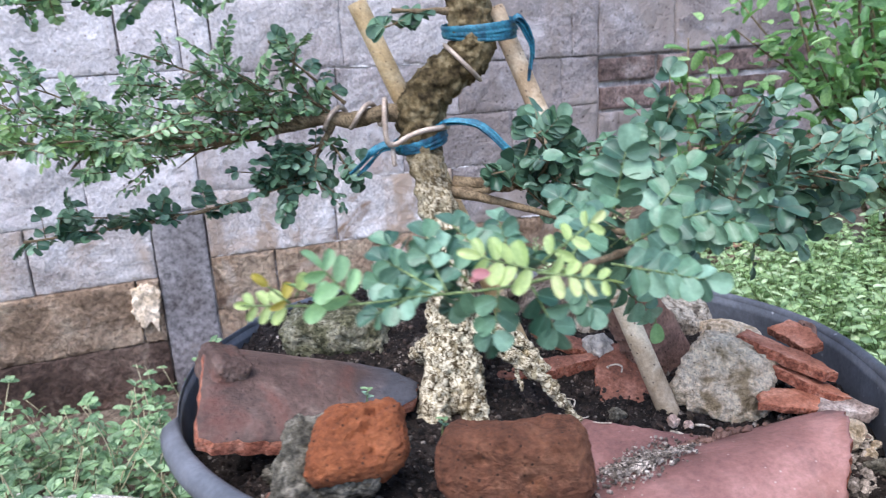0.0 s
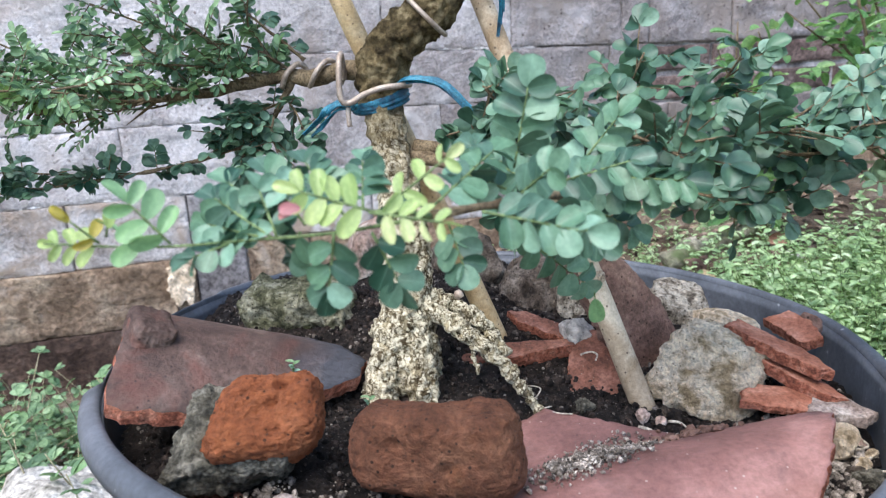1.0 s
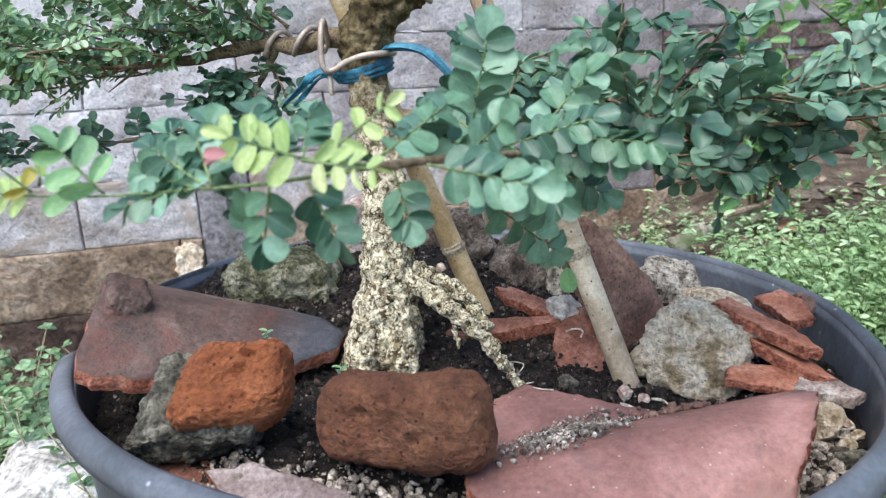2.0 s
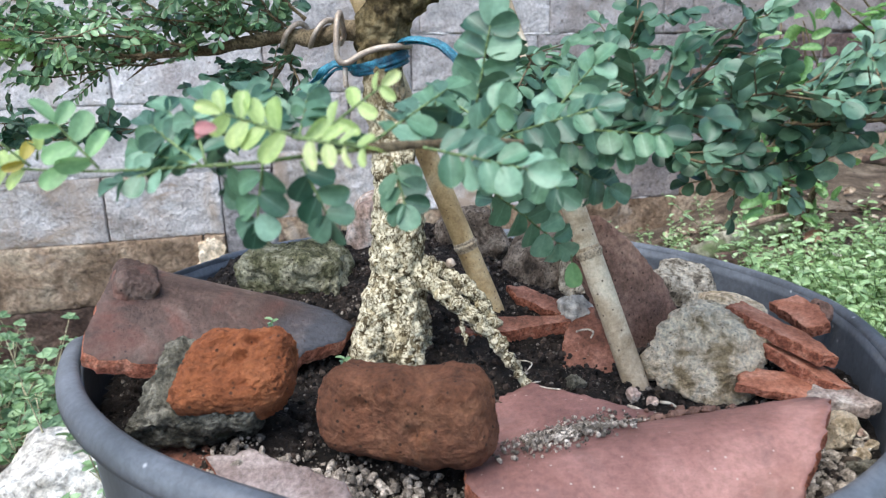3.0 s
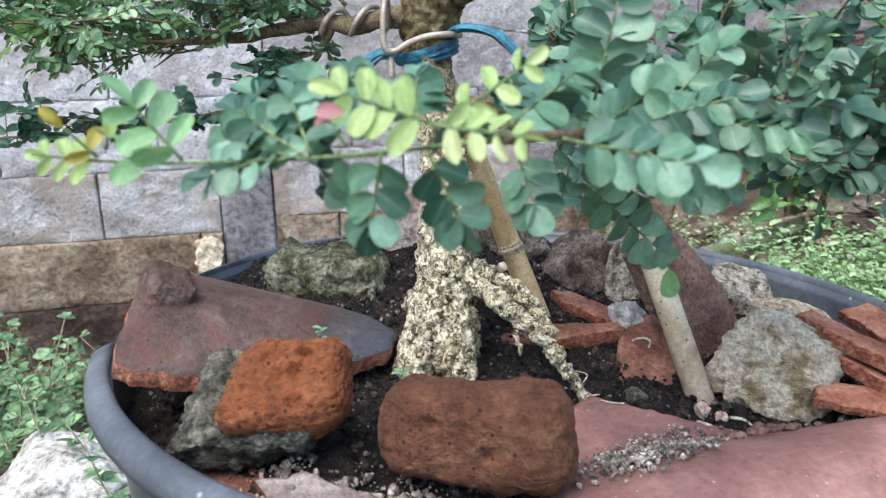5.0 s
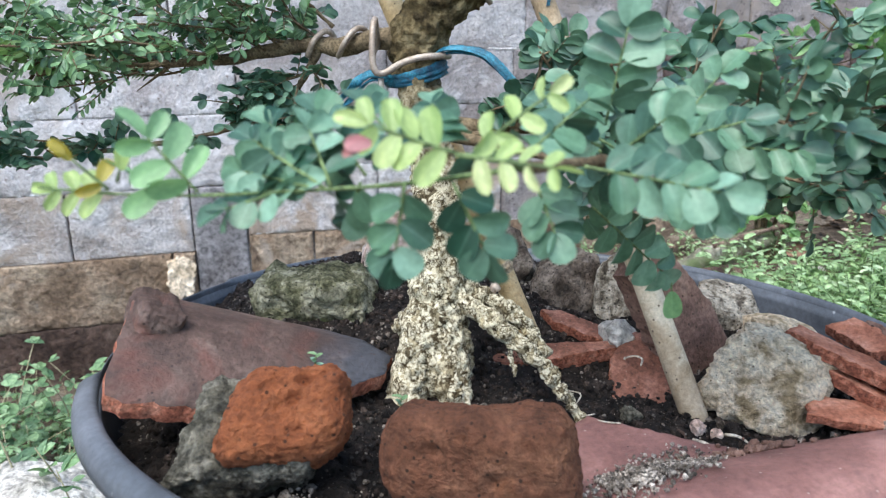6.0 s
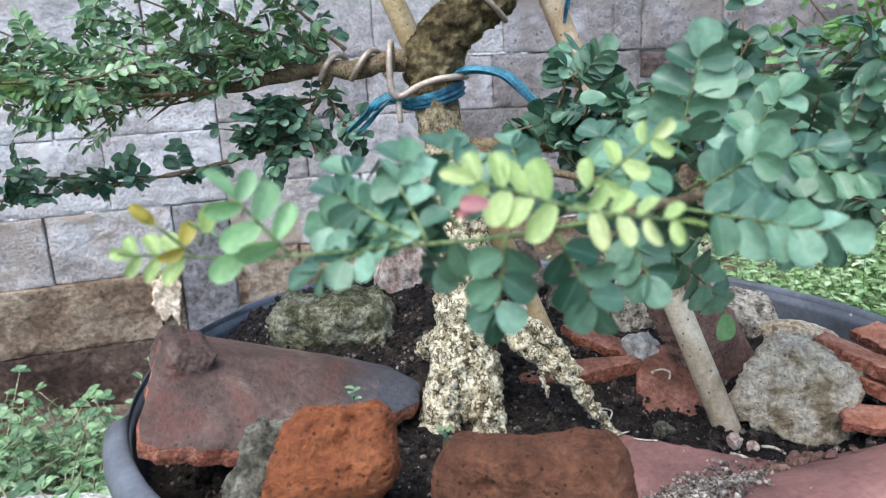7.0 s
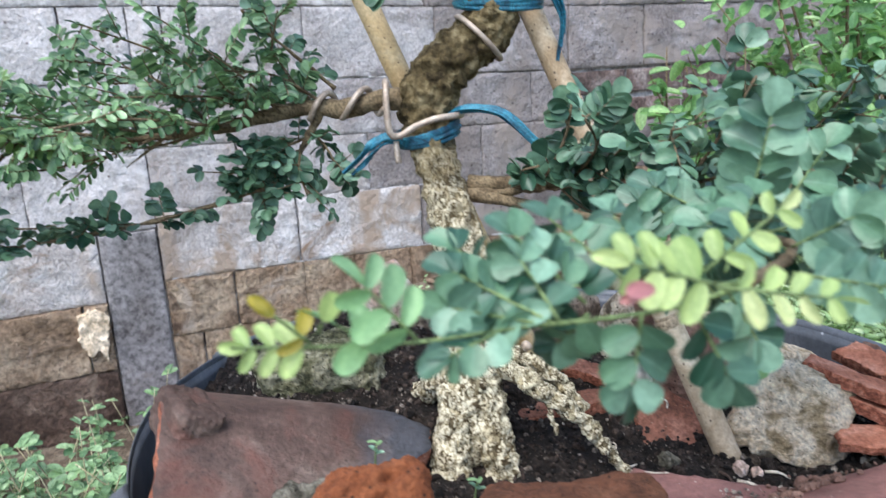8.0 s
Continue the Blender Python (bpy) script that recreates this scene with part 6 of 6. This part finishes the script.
def area(x0, x1, y0, y1):
    """Spots strewn over a stretch of ground with an uneven edge."""
    cx, cy, hx, hy = (x0 + x1) / 2, (y0 + y1) / 2, (x1 - x0) / 2, (y1 - y0) / 2

    def f(rnd):
        while True:
            u, v = rnd.uniform(-1.35, 1.35), rnd.uniform(-1.35, 1.35)
            x, y = cx + u * hx, cy + v * hy
            d = (u ** 4 + v ** 4) ** 0.25 + 0.45 * noise.fractal(Vector((x * 3.1, y * 3.1, 5)), 1, 2, 3) + rnd.gauss(0, 0.08)
            if d < 1.04 and out_of_pot(x, y) and y < wall_y(x) - 0.06:
                return x, y
    return f


weed_patch("weed_patch", "broad-leaved sage-green weeds growing along the wall", 175, area(-1.7, -0.38, 0.75, 1.55), 0.042, 51, TREFOIL, 0.22, 7, WEED, stem_r=0.0016)
weed_patch("weed_patch", "low carpet of small green weeds", 400, area(-1.8, -0.3, 0.5, 1.6), 0.022, 52, OVAL, 0.07, 9, WEED)
weed_patch("weed_patch", "dense pale green small-leaved weeds", 2600, area(0.34, 1.3, 0.7, 1.5), 0.02, 53, OVAL, 0.17, 16, FROST)
weed_patch("weed_patch", "taller pale weed sprigs beside the pot", 260, area(0.4, 1.1, 0.85, 1.4), 0.022, 55, OVAL, 0.27, 22, FROST)
weed_patch("weed_patch", "thin tall sprigs between pot and wall", 9, area(0.18, 0.36, 1.4, 1.75), 0.024, 56, OVAL, 0.24, 8, FROST)
weed_patch("weed_patch", "sparse small weeds behind the pot", 420, area(-0.2, 0.6, 0.95, 2.3), 0.018, 54, OVAL, 0.10, 9, FROST)


def bush(label, place, stems, spread, tall, size, seed, shape, per, material):
    rnd = random.Random(seed)
    ob = thing("garden_bush", None, None, label, "bush")
    x0, y0 = place
    z0 = ground_z(x0, y0)
    L, wood = Leaves(), []
    for _ in range(stems):
        a = rnd.uniform(0, 6.283)
        r = spread * math.sqrt(rnd.random())
        h = tall * rnd.uniform(0.45, 1.0)
        tip = Vector((x0 + r * math.cos(a), min(wall_y(x0) - 0.1, y0 + 0.7 * r * math.sin(a)), z0 + h))
        base = Vector((x0 + 0.15 * r * math.cos(a), y0 + 0.1 * r * math.sin(a), z0 - 0.02))
        mid = base.lerp(tip, 0.5) + Vector((rnd.gauss(0, 0.04), rnd.gauss(0, 0.03), 0.05))
        wood.append(tube_data([(*base, 0.006), (*mid, 0.004), (*tip, 0.0015)], segs=6, steps=4))
        for k in range(per):
            s = 0.3 + 0.7 * rnd.random()
            p = base.lerp(mid, s * 2) if s < 0.5 else mid.lerp(tip, s * 2 - 1)
            p = p + Vector((rnd.gauss(0, 0.03), rnd.gauss(0, 0.03), rnd.gauss(0, 0.03)))
            d = Vector((rnd.gauss(0, 1), rnd.gauss(0, 1) - 0.3, rnd.gauss(0.3, 0.6)))
            L.add(leaf_frame(p, d, (0, -0.3, 1), size * rnd.uniform(0.6, 1.2), rnd, 0.4), shape)
    part("stem_wood", mesh_of("stem_wood", *join(*wood)), TWIG, ob, kind="stuff")
    part("foliage", L.mesh("foliage"), material, ob, "narrow glossy green leaves", "stuff")


bush("tall leafy green bush against the wall", (0.95, 1.65), 50, 0.46, 0.85, 0.042, 61, OVAL, 60, BUSH)
bush("green bush beside the wall", (1.5, 1.45), 44, 0.5, 0.8, 0.042, 62, OVAL, 60, BUSH)
bush("small leafy shoot against the wall", (0.52, 1.85), 9, 0.12, 0.62, 0.05, 63, OVAL, 26, BUSH)

rock("rubble_stone", (0.13, 0.1, 0.09), (-0.68, 0.82, 0.055), (0, 6, 20), 71, CHALK, "white crumbling lump of rubble on the ground", facets=12, grain=0.06)
rock("rubble_stone", (0.10, 0.08, 0.06), (-0.80, 0.76, -0.02), (0, -8, -10), 72, CHALK, "white and ochre lump of rubble among weeds", facets=12, grain=0.06)
rock("rubble_stone", (0.07, 0.06, 0.045), (-0.55, 0.73, 0.02), (0, 0, 40), 73, CHALK, "small white lump of rubble by the pot", facets=12, grain=0.06)
rock("rubble_stone", (0.045, 0.028, 0.014), (0.585, 1.73, 0.212), (0, 8, 25), 74, CHALK, "pale flat stone among small weeds", facets=12)
rock("earth_clod", (0.07, 0.05, 0.04), (0.44, 1.69, 0.2), (0, 0, 0), 75, DEADWOOD, "dark red-brown lump of rotten wood", "rubble", lump=0.35)
rock("earth_clod", (0.06, 0.05, 0.035), (0.52, 1.7, 0.2), (0, 0, 20), 76, DEADWOOD, "dark crumbling lump of rotten wood", "rubble", lump=0.35)
thing("log", tube("log", [(0.3, 1.72, 0.195, 0.02), (0.37, 1.735, 0.225, 0.03), (0.43, 1.745, 0.25, 0.032), (0.49, 1.755, 0.268, 0.027), (0.51, 1.757, 0.272, 0.02)], segs=28, steps=12, rough=0.01, rscale=30), LOGWOOD, "short mossy grey log lying by the wall", "log")
thing("dead_branch", tube("dead_branch", [(0.37, 1.7, 0.265, 0.005), (0.43, 1.71, 0.285, 0.006), (0.5, 1.73, 0.305, 0.005), (0.53, 1.74, 0.308, 0.003)], segs=12, steps=8, rough=0.003, rscale=40), DEADWOOD, "thin dark dead branch lying on a log", "branch")
for k, (x, y, z, size, label) in enumerate([(0.535, 1.74, 0.245, 0.05, "curled brown dead leaf on rotten wood"), (0.56, 1.68, 0.225, 0.04, "curled pale dead leaf among weeds"), (0.48, 1.62, 0.215, 0.035, "curled brown dead leaf on bare earth"), (0.36, 1.6, 0.2, 0.04, "curled brown dead leaf on bare earth"), (0.6, 1.62, 0.23, 0.03, "curled pale dead leaf among weeds")]):
    thing("dead_leaf", mesh_of("dead_leaf", *leaflet_data(0.3, 0.5, 0.3, 0.0)), DEADLEAF if k % 2 == 0 else DRY, label, "leaf", "dead leaves", m=leaf_frame((x, y, z), (math.cos(k * 2.1), math.sin(k * 2.1), 0.2), (0.2, -0.5, 0.8), size, random.Random(k), 0.3))
thing("dead_branch", tube("dead_branch", [(0.55, 1.45, 0.48, 0.008), (0.75, 1.42, 0.46, 0.009), (0.95, 1.4, 0.45, 0.008)], segs=12, steps=8, rough=0.003, rscale=40), DEADWOOD, "grey dry stick caught in the weeds", "branch")


def dry_stalks():
    rnd = random.Random(81)
    bits = []
    for _ in range(70):
        x, y = rnd.uniform(-1.7, -0.4), rnd.uniform(0.7, 1.6)
        z = ground_z(x, y) + 0.01
        d = Vector((rnd.gauss(0, 1), rnd.gauss(0, 1), rnd.uniform(0, 0.6))).normalized() * rnd.uniform(0.06, 0.2)
        bits.append(tube_data([(x, y, z, 0.001), (x + d.x * 0.5, y + d.y * 0.5, z + d.z * 0.6, 0.001), (x + d.x, y + d.y, z + d.z, 0.0006)], segs=4, steps=3))
    return join(*bits)


def litter():
    """Dry leaf scraps and crumbs strewn over the earth beside the wall."""
    rnd = random.Random(82)
    L = Leaves()
    for _ in range(900):
        x = rnd.uniform(-0.2, 0.95)
        y = rnd.uniform(1.05, min(2.4, wall_y(x) - 0.05))
        d = (rnd.gauss(0, 1), rnd.gauss(0, 1), rnd.uniform(-0.1, 0.4))
        L.add(leaf_frame((x, y, ground_z(x, y) + 0.006), d, (0, 0, 1), rnd.uniform(0.012, 0.04), rnd, 0.6), OVAL if rnd.random() < 0.5 else SLIM[0])
    return L.mesh("leaf_litter")


thing("leaf_litter", litter(), LITTER, "brown and pale scraps of dead leaves on earth", "leaf litter", kind="stuff")
thing("dry_stalks", mesh_of("dry_stalks", *dry_stalks()), DRY, "dry grass stalks lying among weeds", "grass", kind="stuff")



def sprout(place, tall, size, seed, label):
    """A seedling: a thin stem with a few pairs of small leaves."""
    rnd = random.Random(seed)
    ob = thing("sprout", None, None, label, "seedling", "tiny sprouts")
    ob.location = place
    part("stem", tube("stem", [(0, 0, -0.004, 0.0006), (0.001, 0, tall * 0.5, 0.0005), (0.002, -0.001, tall, 0.0003)], segs=6, steps=4), GREENTWIG, ob)
    for k in range(5):
        s = 0.45 + 0.55 * k / 4
        a = k * 2.4
        me = mesh_of("leaf", OVAL[0], OVAL[1])
        part("leaf", me, WEED if k > 2 else LEAF_ONE, ob, m=leaf_frame((0.002 * s, 0, tall * s), (math.cos(a), math.sin(a), 0.4), (0, 0, 1), size * rnd.uniform(0.8, 1.2), rnd, 0.2))


sprout((-0.062, 0.345, 0.556), 0.011, 0.0055, 1, "tiny green sprout between tile and brick")
sprout((-0.012, 0.33, 0.545), 0.009, 0.0045, 2, "tiny green sprout between the bricks")
sprout((0.06, 0.272, 0.489), 0.009, 0.006, 3, "tiny green sprout among gravel")
rock("brick_lump", (0.06, 0.05, 0.04), (-0.50, 0.86, 0.02), (10, 0, 30), 78, SHARD, "weathered reddish lump of brick among weeds", "rubble", lump=0.3)

build_blocks()
